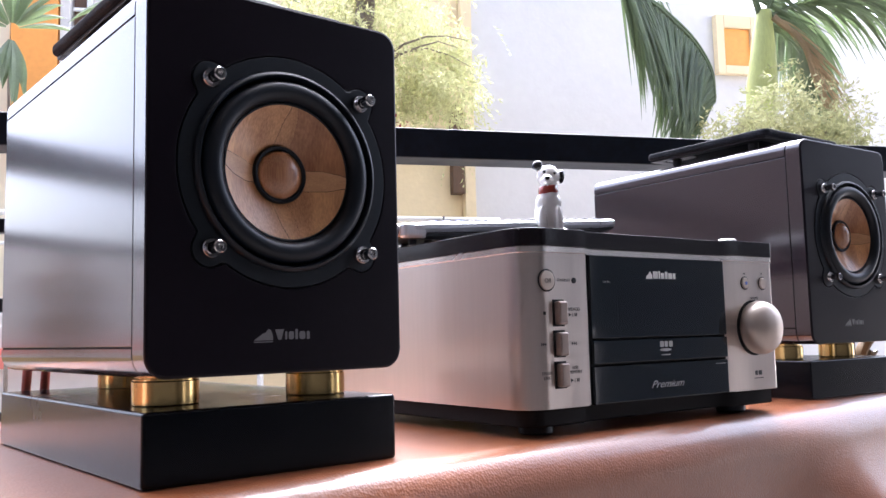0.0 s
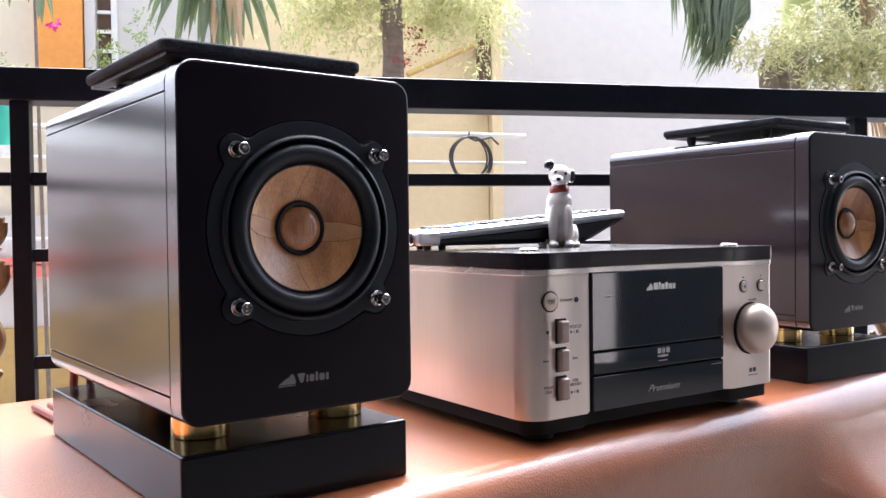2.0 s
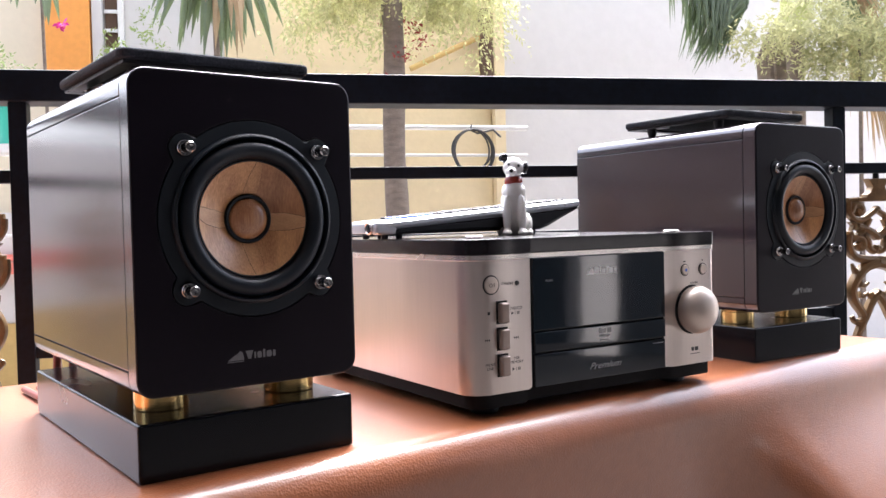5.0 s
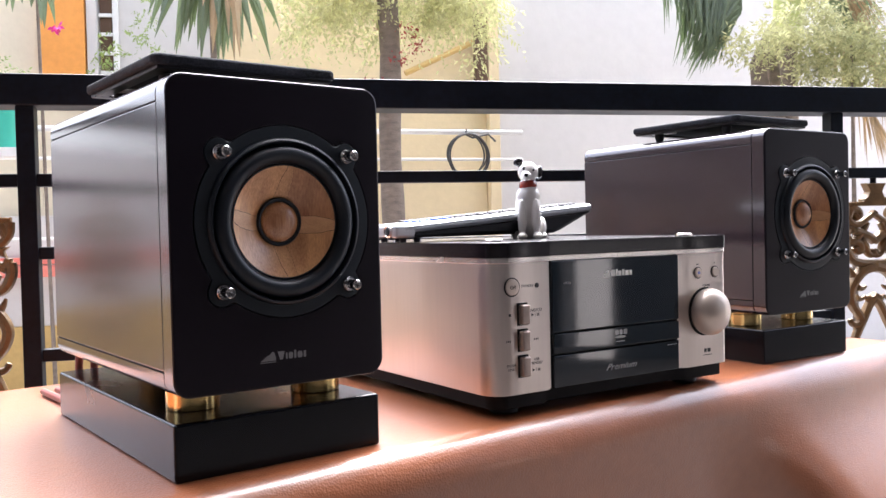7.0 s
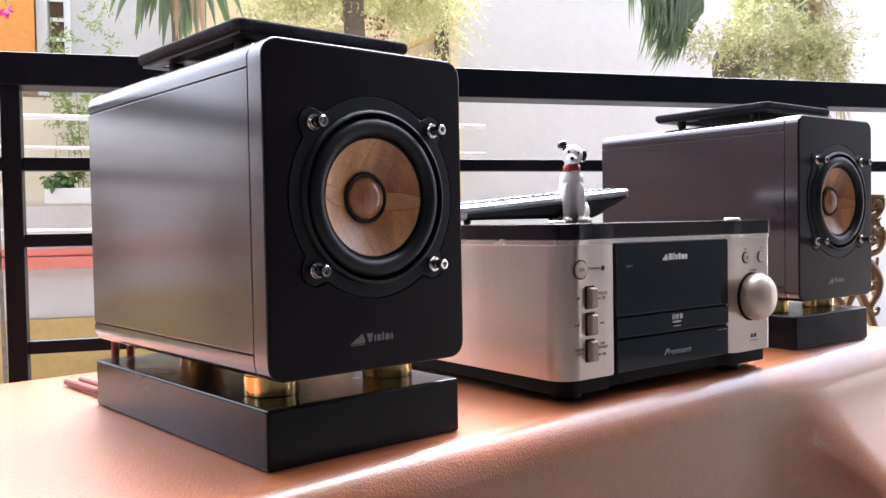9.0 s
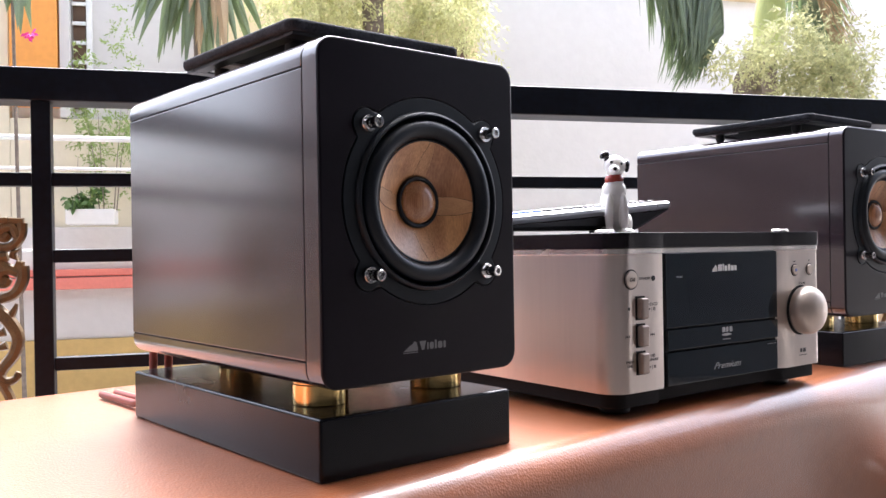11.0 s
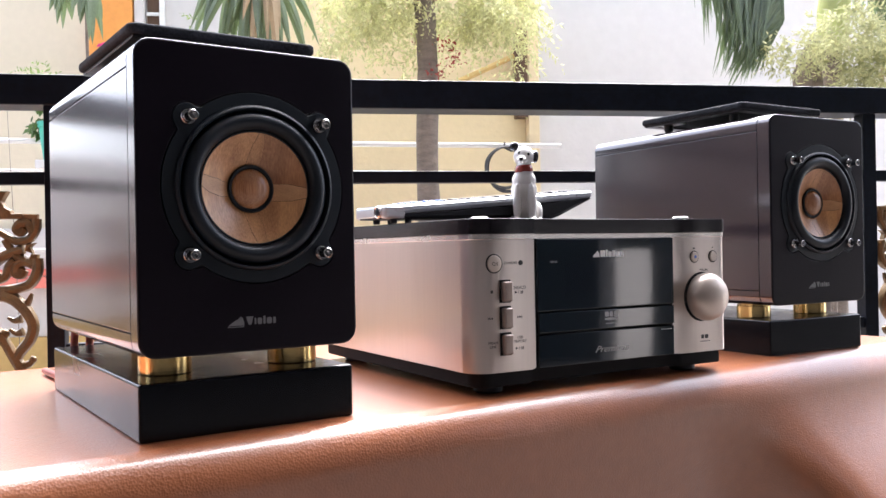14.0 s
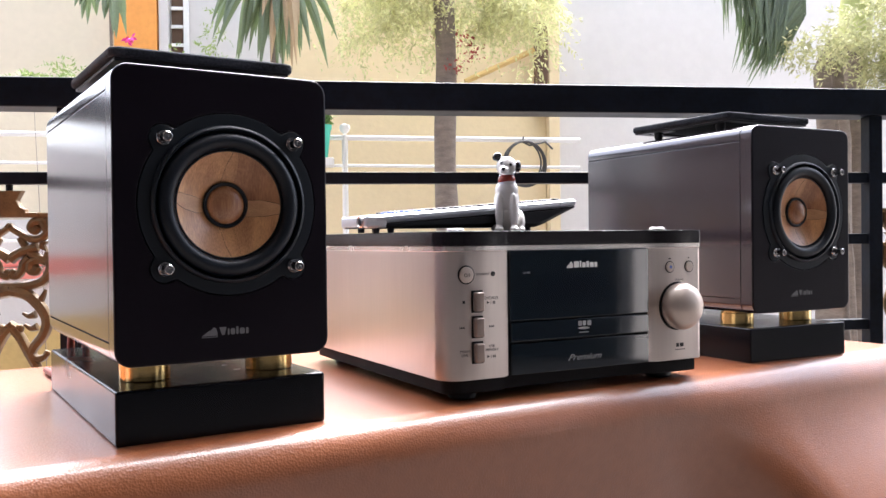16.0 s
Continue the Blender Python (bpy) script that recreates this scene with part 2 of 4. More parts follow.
def box(x0, x1, y0, y1, z0, z1, bevel=0.0, seg=2, bm=None):
    own = bmesh.new()
    bmesh.ops.create_cube(own, size=1)
    for v in own.verts:
        v.co = Vector((x0 + (v.co.x + 0.5) * (x1 - x0), y0 + (v.co.y + 0.5) * (y1 - y0), z0 + (v.co.z + 0.5) * (z1 - z0)))
    if bevel:
        bmesh.ops.bevel(own, geom=own.edges[:], offset=bevel, segments=seg, profile=0.5, affect="EDGES")
    if bm is None:
        return own
    join(bm, own)
    return bm


def join(bm, other):
    me = bpy.data.meshes.new("joined")
    other.to_mesh(me)
    other.free()
    bm.from_mesh(me)
    bpy.data.meshes.remove(me)
    return bm


def prism(points, a, b, axis="z", bevel=0.0, seg=2):
    """A polygon raised from a to b along an axis; points are (x, y) for z, (x, z) for y."""
    bm = bmesh.new()

    def place(p, h):
        return (p[0], p[1], h) if axis == "z" else (p[0], h, p[1])

    low = [bm.verts.new(place(p, a)) for p in points]
    top = [bm.verts.new(place(p, b)) for p in points]
    n = len(points)
    for i in range(n):
        bm.faces.new((low[i], low[(i + 1) % n], top[(i + 1) % n], top[i]))
    f1, f2 = bm.faces.new(low[::-1]), bm.faces.new(top)
    bmesh.ops.recalc_face_normals(bm, faces=bm.faces[:])
    if bevel:
        rim = [e for e in bm.edges if f1 in e.link_faces or f2 in e.link_faces]
        bmesh.ops.bevel(bm, geom=rim, offset=bevel, segments=seg, profile=0.5, affect="EDGES")
    return bm


def round_rect(x0, x1, z0, z1, r, n=6, corners=(1, 1, 1, 1)):
    """Outline of a rectangle with round corners, from the lower right one on."""
    out = []
    for k, (cx, cz, a0) in enumerate(((x1 - r, z0 + r, -90), (x1 - r, z1 - r, 0), (x0 + r, z1 - r, 90), (x0 + r, z0 + r, 180))):
        if not corners[k]:
            out.append(((x1, z0), (x1, z1), (x0, z1), (x0, z0))[k])
            continue
        for i in range(n + 1):
            a = radians(a0 + 90 * i / n)
            out.append((cx + r * math.cos(a), cz + r * math.sin(a)))
    return out


def lathe(profile, n=40, axis="y", centre=(0, 0, 0), closed=False):
    """Turns (radius, height) pairs round an axis."""
    bm = bmesh.new()
    rings = []
    c = Vector(centre)

    def place(r, h, a):
        if axis == "y":
            return c + Vector((r * math.cos(a), h, r * math.sin(a)))
        return c + Vector((r * math.cos(a), r * math.sin(a), h))

    for r, h in profile:
        rings.append([bm.verts.new(place(0, h, 0))] if r < 1e-7 else [bm.verts.new(place(r, h, 2 * math.pi * i / n)) for i in range(n)])
    pairs = list(zip(rings, rings[1:])) + ([(rings[-1], rings[0])] if closed else [])
    for p, q in pairs:
        for i in range(n):
            j = (i + 1) % n
            if len(p) == 1 and len(q) == 1:
                continue
            if len(p) == 1:
                bm.faces.new((p[0], q[i], q[j]))
            elif len(q) == 1:
                bm.faces.new((p[i], p[j], q[0]))
            else:
                bm.faces.new((p[i], p[j], q[j], q[i]))
    return bm


def tube(points, radii, n=8, bm=None):
    """A tapered tube along points."""
    own = bm or bmesh.new()
    pts = [Vector(p) for p in points]
    radii = radii if isinstance(radii, (list, tuple)) else [radii] * len(pts)
    prev, side = None, None
    for i, p in enumerate(pts):
        d = (pts[min(i + 1, len(pts) - 1)] - pts[max(i - 1, 0)]).normalized()
        if side is None:
            side = d.orthogonal().normalized()
        side = (side - d * side.dot(d)).normalized()
        up = d.cross(side)
        ring = [own.verts.new(p + radii[i] * (math.cos(2 * math.pi * k / n) * side + math.sin(2 * math.pi * k / n) * up)) for k in range(n)]
        if prev:
            for k in range(n):
                own.faces.new((prev[k], prev[(k + 1) % n], ring[(k + 1) % n], ring[k]))
        else:
            own.faces.new(ring[::-1])
        prev = ring
    own.faces.new(prev)
    return own


def plate(outline_of, centre, r_in, y0, y1, bevel, n=288, hole_of=None):
    """An upright plate with a hole, round or of its own outline; outline_of(inset) gives its outer outline in (x, z)."""
    bm = bmesh.new()

    def ring(inset, y, outline=None):
        poly = (outline or outline_of)(inset)
        out = []
        for i in range(n):
            a = 2 * math.pi * (i + 0.5) / n
            dx, dz = math.cos(a), math.sin(a)
            best = 0
            for (ax, az), (bx, bz) in zip(poly, poly[1:] + poly[:1]):
                ex, ez = bx - ax, bz - az
                den = dx * ez - dz * ex
                if abs(den) < 1e-12:
                    continue
                px, pz = ax - centre[0], az - centre[1]
                t, u = (px * ez - pz * ex) / den, (px * dz - pz * dx) / den
                if t > 0 and -1e-6 <= u <= 1 + 1e-6:
                    best = max(best, t)
            out.append(bm.verts.new((centre[0] + best * dx, y, centre[1] + best * dz)))
        return out

    def circle(r, y):
        return [bm.verts.new((centre[0] + r * math.cos(2 * math.pi * (i + 0.5) / n), y, centre[1] + r * math.sin(2 * math.pi * (i + 0.5) / n))) for i in range(n)]

    rings = [circle(r_in, y1), ring(0, y1), ring(0, y0 + bevel), ring(bevel * 0.3, y0 + bevel * 0.3), ring(bevel, y0)]
    if hole_of:
        rings += [ring(-0.0004, y0, hole_of), ring(-0.0001, y0 + 0.0001, hole_of), ring(0, y0 + 0.0004, hole_of), ring(0, y0 + 0.0022, hole_of), circle(r_in, y0 + 0.0022)]
    else:
        rings.append(circle(r_in, y0))
    for p, q in zip(rings, rings[1:] + rings[:1]):
        for i in range(n):
            j = (i + 1) % n
            bm.faces.new((p[i], p[j], q[j], q[i]))
    return bm


def lettering(text, size, x, y, z, material, parent, align="CENTER", shear=0.0, depth=0.00005, name="lettering", squash=1.0):
    """Printed words on an upright front that faces -y."""
    cu = bpy.data.curves.new(name, "FONT")
    cu.body, cu.size, cu.align_x, cu.align_y, cu.shear, cu.extrude = text, size, align, "CENTER", shear, depth
    cu.resolution_u = 3
    tmp = bpy.data.objects.new(name, cu)
    scene.collection.objects.link(tmp)
    me = bpy.data.meshes.new_from_object(tmp.evaluated_get(bpy.context.evaluated_depsgraph_get()))
    bpy.data.objects.remove(tmp)
    me.materials.clear()
    me.materials.append(material)
    ob = new(name, me)
    ob.parent = parent
    ob.matrix_basis = pose(x, y, z, 90) @ Matrix.Diagonal((squash, 1, 1, 1))
    return ob


def flat(name, outline, y, material, parent, thick=0.00008):
    """A printed plain shape on a front that faces -y; outline in (x, z)."""
    return part(name, prism(outline, y - thick, y, "y"), material, parent, smooth=0)


def rect(x0, x1, z0, z1):
    return [(x0, z0), (x1, z0), (x1, z1), (x0, z1)]


# ---- setting: terrace ----
FENCE = pose(0.207, 1.059, 0, 0, 0, -25.6)
YARD = pose(2.47, 2.68, 0, 0, 0, -27)

bm = bmesh.new()
bmesh.ops.create_grid(bm, x_segments=8, y_segments=8, size=600)
single("ground", bm, GROUND, pose(0, 0, -0.62), "pale grey concrete yard ground", "ground", kind="structure")
single("floor", box(-2.9, 3.4, -4.2, 0.12, -0.60, -0.45), TILE, FENCE, "dull dark brown terrace floor slab", "floor", kind="structure")
# unseen ceiling; its edge limits the sky that the bench lip reflects
single("ceiling", box(-2.9, 3.4, -4.2, -0.65, 2.15, 2.3), CEIL, FENCE, "unseen ceiling added to limit the sky over the bench", "ceiling", kind="structure")
# unseen walls, added to keep reflections and front faces dark
single("unseen_wall_south", box(-2.9, 3.4, -4.35, -4.2, -0.6, 2.3), ROOM_DARK, FENCE, "unseen dark back wall added to dim reflections", "wall", kind="structure")
single("unseen_wall_east", box(3.4, 3.55, -4.35, -2.20, -0.6, 2.3), ROOM_DARK, FENCE, "unseen dark side wall added to dim reflections", "wall", kind="structure")
# unseen pale piece for grey reflections; gap beside it gives the glass a bright band
single("reflected_wall_east", box(3.4, 3.55, -1.95, -0.95, -0.6, 2.3), REFLECT_PALE, FENCE, "unseen pale side wall added for grey reflections", "wall", kind="structure")
# unseen low piece, added to block light from the east gap
single("blocking_wall_east_low", box(3.4, 3.55, -0.95, -0.55, -0.6, 1.15), REFLECT_PALE, FENCE, "unseen half-height side wall added to block low light", "wall", kind="structure")
# closes the top of the added reflection gap
single("reflected_gap_top", box(3.4, 3.55, -2.20, -1.95, 1.75, 2.3), REFLECT_PALE, FENCE, "unseen piece over the narrow gap added for a bright reflection", "wall", kind="structure")
# out of view, added so the right speaker's side reflects something dark
single("reflected_dark_wall_west", box(-2.9, -2.75, -1.3, 1.5, -0.62, 2.15), DARKWALL, FENCE, "unseen dark side wall added to darken the speaker reflection", "wall", kind="structure")
# unseen, added to cut light on the bench front
single("unseen_wall_west_back", box(-2.9, -2.75, -4.35, -2.0, -0.6, 2.3), ROOM_DARK, FENCE, "unseen dark side wall added to dim the bench front", "wall", kind="structure")


# ---- bench ----
def swell(x, down):
    """How far the padded front stands out at a depth below the top: a tuck, then a fuller part."""
    xf = 0.468 + 0.55 * down
    k = min(1, max(0, (x - xf + 0.02) / 0.13))
    k = k * k * (3 - 2 * k)
    tuck = 0.002 * math.exp(-((x - xf) / 0.028) ** 2) * min(1, max(0, down - 0.022) / 0.06)
    return 0.095 * k * (1 - math.exp(-(max(0, down) / 0.12) ** 2)) - tuck


def bench():
    """Upholstered top: flat, with a soft front edge that grows rounder to one end, and a round back edge."""
    root = thing("bench", pose(0, 0, 0), "wide bench upholstered in tan grained leather", "bench")
    x0, x1, nx = -0.75, 0.87, 230
    bm = bmesh.new()
    rows = []
    for i in range(nx + 1):
        x = x0 + (x1 - x0) * i / nx
        r = 0.015
        lip = 0.293 + 0.0015 * math.sin(x * 9.0)
        end = max(0, (x - 0.80) / 0.07)
        drop = 0.03 * end ** 2.2
        pts = [(0.66, -0.44), (0.668, -0.2)]
        for a in range(0, 91, 15):
            t = radians(a)
            pts.append((0.645 + 0.022 * math.cos(t), -0.022 + 0.022 * math.sin(t) - drop))
        for y in (0.60, 0.55, 0.5, 0.45, 0.4, 0.36, 0.33, 0.31):
            pts.append((y, -drop))
        lean = -8
        y, z = lip, -drop
        pts.append((y, z))
        for a in range(2, 90 - lean + 1, 4):
            bend = (r + 0.012 * (a / 80) ** 2) * radians(4)
            y -= bend * math.cos(radians(a))
            z -= bend * math.sin(radians(a))
            pts.append((y, z))
        y_low, base = pts[-1]
        slope = math.tan(radians(lean))
        # the front swells out beyond a soft slanting tuck
        for k in range(len(pts)):
            y, z = pts[k]
            if y < lip:
                pts[k] = (y - swell(x, -z - drop), z)
        for q in (0.025, 0.05, 0.075, 0.10, 0.13, 0.17, 0.21, 0.25, 0.3, 0.35, 0.42, 0.5, 0.75, 1.0):
            down = (base + 0.44) * q
            pts.append((y_low - slope * down - swell(x, down - base - drop), base - down))
        rows.append([bm.verts.new((x, y, z)) for y, z in pts])
    for p, q in zip(rows, rows[1:]):
        for a in range(len(p) - 1):
            bm.faces.new((p[a], q[a], q[a + 1], p[a + 1]))
    bm.faces.new(rows[0])
    bm.faces.new(rows[-1][::-1])
    part("cushion", bm, LEATHER, root, smooth=60)
    for x in (-0.68, 0.80):
        for y in (0.28, 0.60):
            part("leg", lathe([(0, -0.45), (0.018, -0.45), (0.022, -0.40), (0, -0.40)], 16, "z", (x, y, 0)), DARKWOOD, root)


bench()


# ---- loudspeakers ----
CX, CZ = 0.0019, 0.1240
BX, BZ = 0.0352, 0.0338
HALF = 0.0585
Z0, Z1 = 0.0405, 0.1950


def ear_plate(d_in=0.0):
    """Driver frame outline: a ring with four round lugs."""
    out = []
    R, rl = 0.0484 - d_in, 0.0072 - d_in
    n = 200
    for i in range(n):
        a = 2 * math.pi * i / n
        d = Vector((math.cos(a), math.sin(a)))
        best = R
        for sx in (-1, 1):
            for sz in (-1, 1):
                c = Vector((sx * BX, sz * BZ))
                b = d.dot(c)
                disc = b * b - c.length_squared + rl * rl
                if disc > 0:
                    best = max(best, b + math.sqrt(disc))
        out.append((CX + best * d.x, CZ + best * d.y))
    return out


def loudspeaker(m, label):
    root = thing("loudspeaker", m, label, "loudspeaker", "pair of loudspeakers")
    baf = part("baffle", plate(lambda d: round_rect(-HALF + d, HALF - d, Z0 + d, Z1 - d, 0.0085 - d, 8), (CX, CZ), 0.0420, 0.0, 0.0125, 0.0012, hole_of=lambda d: ear_plate(d - 0.0006)), [BAFFLE, CABINET], root, "satin black front panel", smooth=18)
    for p in baf.data.polygons:
        if abs(p.normal.y) < 0.3 and p.center.y > 0.003 and p.center.y < 0.0122 and max(abs(p.center.x), abs(p.center.z - 0.11775) - 0.0187) > 0.05:
            p.material_index = 1
    y0, y1 = 0.0133, 0.2170
    part("core", prism(round_rect(-HALF + 0.0008, HALF - 0.0008, Z0 + 0.0008, Z1 - 0.0008, 0.008, 6), 0.0127, y1 - 0.0005, "y"), GROOVE, root)
    zt, zb = 0.1830, 0.0520
    top = round_rect(-HALF, HALF, zt, Z1, 0.0085, 8, (0, 1, 1, 0))
    low = round_rect(-HALF, HALF, Z0, zb, 0.0085, 8, (1, 0, 0, 1))
    part("top_board", prism(top, y0, y1, "y", 0.0006, 2), CABINET, root)
    part("bottom_board", prism(low, y0, y1, "y", 0.0006, 2), CABINET, root)
    for s in (-1, 1):
        a, b = sorted((s * HALF, s * (HALF - 0.008)))
        part("side_panel", box(a, b, y0, y1, zb + 0.0008, zt - 0.0008, 0.0005, 2), CABINET, root)
    part("back_panel", box(-HALF + 0.003, HALF - 0.003, y1 - 0.001, y1 + 0.002, Z0 + 0.004, Z1 - 0.004, 0.001), PLASTIC, root)
    # driver
    drv = part("driver_frame", plate(lambda d: ear_plate(d), (CX, CZ), 0.0395, -0.0004, 0.0018, 0.0004), RING, root)
    part("frame_ring", lathe([(0.0424, -0.0003), (0.0421, -0.0016), (0.0415, -0.0026), (0.0405, -0.0030), (0.0399, -0.0024), (0.0395, -0.0004), (0.0393, 0.0030)], 72, "y", (CX, 0, CZ)), RUBBER, drv)
    sur = []
    for i in range(15):
        a = math.pi * i / 14
        sur.append((0.0342 + 0.0046 * math.cos(a), 0.0008 - 0.0048 * math.sin(a)))
    sur = [(0.0400, 0.0022), (0.0392, 0.0016)] + sur + [(0.0290, 0.0004), (0.0282, 0.0008), (0.0278, 0.0030)]
    part("surround", lathe(sur, 72, "y", (CX, 0, CZ)), RUBBER, drv)
    # wooden cone: four large sheets with a dart between each two, wide at the middle and narrow at the rim
    seams = [(-10, -30), (-1, 16), (78.5, 68), (85.5, 102), (169, 165), (181, 200), (271, 254), (280, 290)]
    for k in range(8):
        s0, s1 = seams[k], seams[(k + 1) % 8]
        wrap = 360 if k == 7 else 0
        seg = 8 if k % 2 == 0 else 20
        cone = bmesh.new()
        rows = []
        for j in range(9):
            q = j / 8
            r = 0.0284 + (0.0108 - 0.0284) * q
            h = 0.0004 + 0.0092 * q - (0.00022 if k in (0, 4) else 0.0)
            kk = (k + 1) % 8
            a0 = s0[0] + (s0[1] - s0[0]) * q + 1.3 * math.sin(q * 4 + k) + 0.5 * math.sin(q * 13 + k)
            a1 = s1[0] + wrap + (s1[1] - s1[0]) * q + 1.3 * math.sin(q * 4 + kk) + 0.5 * math.sin(q * 13 + kk)
            g0 = 0.10 if k in (2, 7) else 0.28
            g1 = 0.10 if kk in (2, 7) else 0.28
            row = []
            for i in range(seg + 1):
                a = radians(a0 + g0 + (a1 - a0 - g0 - g1) * i / seg)
                row.append(cone.verts.new((CX + r * math.cos(a), h, CZ + r * math.sin(a))))
            rows.append(row)
        for p, q in zip(rows, rows[1:]):
            for i in range(seg):
                cone.faces.new((p[i], p[i + 1], q[i + 1], q[i]))
        part("cone_sheet", cone, CONE_B if k in (0, 4) else CONE_C if k == 1 else CONE, drv)
    part("cone_back", lathe([(0.0290, 0.0022), (0.0105, 0.0111), (0, 0.0111)], 48, "y", (CX, 0, CZ)), GROOVE, drv)
    part("dome_ring", lathe([(0.0124, 0.0102), (0.0125, 0.0076), (0.0119, 0.0068), (0.0108, 0.0070), (0.0103, 0.0080), (0.0103, 0.0102)], 48, "y", (CX, 0, CZ)), RUBBER, drv, "glossy black ring")
    dome = [(0.0105 * math.cos(radians(a)), 0.0085 - 0.0056 * math.sin(radians(a))) for a in range(0, 90, 10)] + [(0, 0.0029)]
    part("dust_cap", lathe(dome, 40, "y", (CX, 0, CZ)), DOME, drv, "domed red-brown wooden cap")
    for sx in (-1, 1):
        for sz in (-1, 1):
            c = (CX + sx * BX, 0, CZ + sz * BZ)
            bolt = part("bolt", lathe([(0.0041, -0.0002), (0.0041, -0.0022), (0.0036, -0.0028), (0.0024, -0.0028), (0.0024, -0.0036)], 24, "y", c), CHROME, root, "shiny nickel stud")
            part("stud", lathe([(0.0019, -0.0026), (0.0019, -0.0060), (0.0026, -0.0064), (0.0026, -0.0098), (0.0022, -0.0102), (0.0013, -0.0102), (0.0012, -0.0080), (0, -0.0080)], 20, "y", c), CHROME, bolt)
    # maker's mark as plain shapes
    mark = [(-0.0145, 0.0540), (-0.0060, 0.0540), (-0.0060, 0.0556), (-0.0068, 0.0580), (-0.0080, 0.0586), (-0.0092, 0.0572), (-0.0108, 0.0566), (-0.0122, 0.0556)]
    flat("mark", mark, -0.00005, INK_DIM, root)
    flat("mark", rect(-0.0145, -0.0060, 0.0532, 0.0536), -0.00005, INK_DIM, root)
    flat("mark", [(-0.0036, 0.0542), (-0.0022, 0.0542), (-0.0010, 0.0584), (-0.0050, 0.0584)], -0.00005, INK_DIM, root)
    for x, w, top in ((-0.0004, 0.0009, 0.0575), (0.0012, 0.0024, 0.0575), (0.0043, 0.0012, 0.0584), (0.0062, 0.0028, 0.0575), (0.0097, 0.0014, 0.0575)):
        flat("mark", round_rect(x, x + w, 0.0542, top, min(0.0009, w / 3), 3), -0.00005, INK_DIM, root)
    # plinth and feet belong to the speaker as one stack
    part("plinth", box(-0.0578, 0.0575, 0.0035, 0.2180, 0.0, 0.0285, 0.0016, 3), PLINTH, root, "heavy black lacquered base block")
    for x, y in ((-0.0345, 0.040), (0.0375, 0.040), (0.0, 0.190)):
        part("foot", lathe([(0, 0.0285), (0.0133, 0.0285), (0.0137, 0.0290), (0.0137, 0.0382), (0.0132, 0.0387), (0.0132, 0.0393), (0.0110, 0.0395), (0.0110, 0.0410), (0, 0.0410)], 48, "z", (x, y, 0)), BRASS, root, "polished brass foot", smooth=22)
    return root


s1 = loudspeaker(pose(0.1636, 0.3010, 0, 0, 0, -1.2), "dark wooden loudspeaker with wood cone on brass feet and black block")
s2 = loudspeaker(pose(0.6585, 0.2900, 0, 0, 0, -5.9), "dark wooden loudspeaker with wood cone standing beside the player")


def grille(m):
    """Cloth-covered front frame that lies face up on the cabinet, on its four pegs."""
    root = thing("speaker_grille", m, "black cloth speaker grille lying flat on the loudspeaker", "speaker grille", "two grilles")
    out = round_rect(-0.0530, 0.0530, 0.033, 0.155, 0.006, 5)
    panel = prism(out, 0.2046, 0.2102, "z", 0.0018, 3)
    part("cloth_panel", panel, CLOTH, root)
    fr = bmesh.new()
    for x0, x1, y0, y1 in ((-0.050, 0.050, 0.036, 0.045), (-0.050, 0.050, 0.143, 0.152), (-0.050, -0.042, 0.045, 0.143), (0.042, 0.050, 0.045, 0.143)):
        box(x0, x1, y0, y1, 0.2028, 0.2048, 0.0004, 1, fr)
    part("frame", fr, PLASTIC, root)
    tag = part("underside_plate", box(-0.049, -0.030, 0.118, 0.142, 0.2034, 0.2047), PIPE, root, "pale punched plate under the rear corner")
    for i in range(5):
        part("hole", lathe([(0.0012, 0.2032), (0, 0.2032)], 10, "z", (-0.046 + 0.0032 * i, 0.130, 0)), GROOVE, tag)
    for x in (-BX - 0.003, BX + 0.003):
        for y in (0.055, 0.132):
            part("peg", lathe([(0, 0.1950), (0.0030, 0.1950), (0.0034, 0.1975), (0.0042, 0.1990), (0.0042, 0.2035), (0, 0.2035)], 16, "z", (x, y, 0)), PLASTIC, root)
    return root


grille(pose(0.1645, 0.3010, 0, 0, 0, -1.0))
grille(pose(0.6600, 0.2900, 0, 0, 0, -4.6))

for k, x in enumerate((-0.040, -0.030)):
    bm = tube([(x, 0.2195, 0.085), (x, 0.232, 0.080), (x + 0.001, 0.236, 0.065), (x - 0.002, 0.2265, 0.045), (x - 0.004, 0.2225, 0.026), (x - 0.006, 0.226, 0.008), (x - 0.008, 0.245, 0.0035), (x - 0.01, 0.30, 0.0030)], 0.0026, 10)
    single("speaker_cable", bm, CABLE, pose(0.1636, 0.3010, 0, 0, 0, -1.2), "red-brown speaker cable hanging behind the loudspeaker", "cable", "speaker cables")


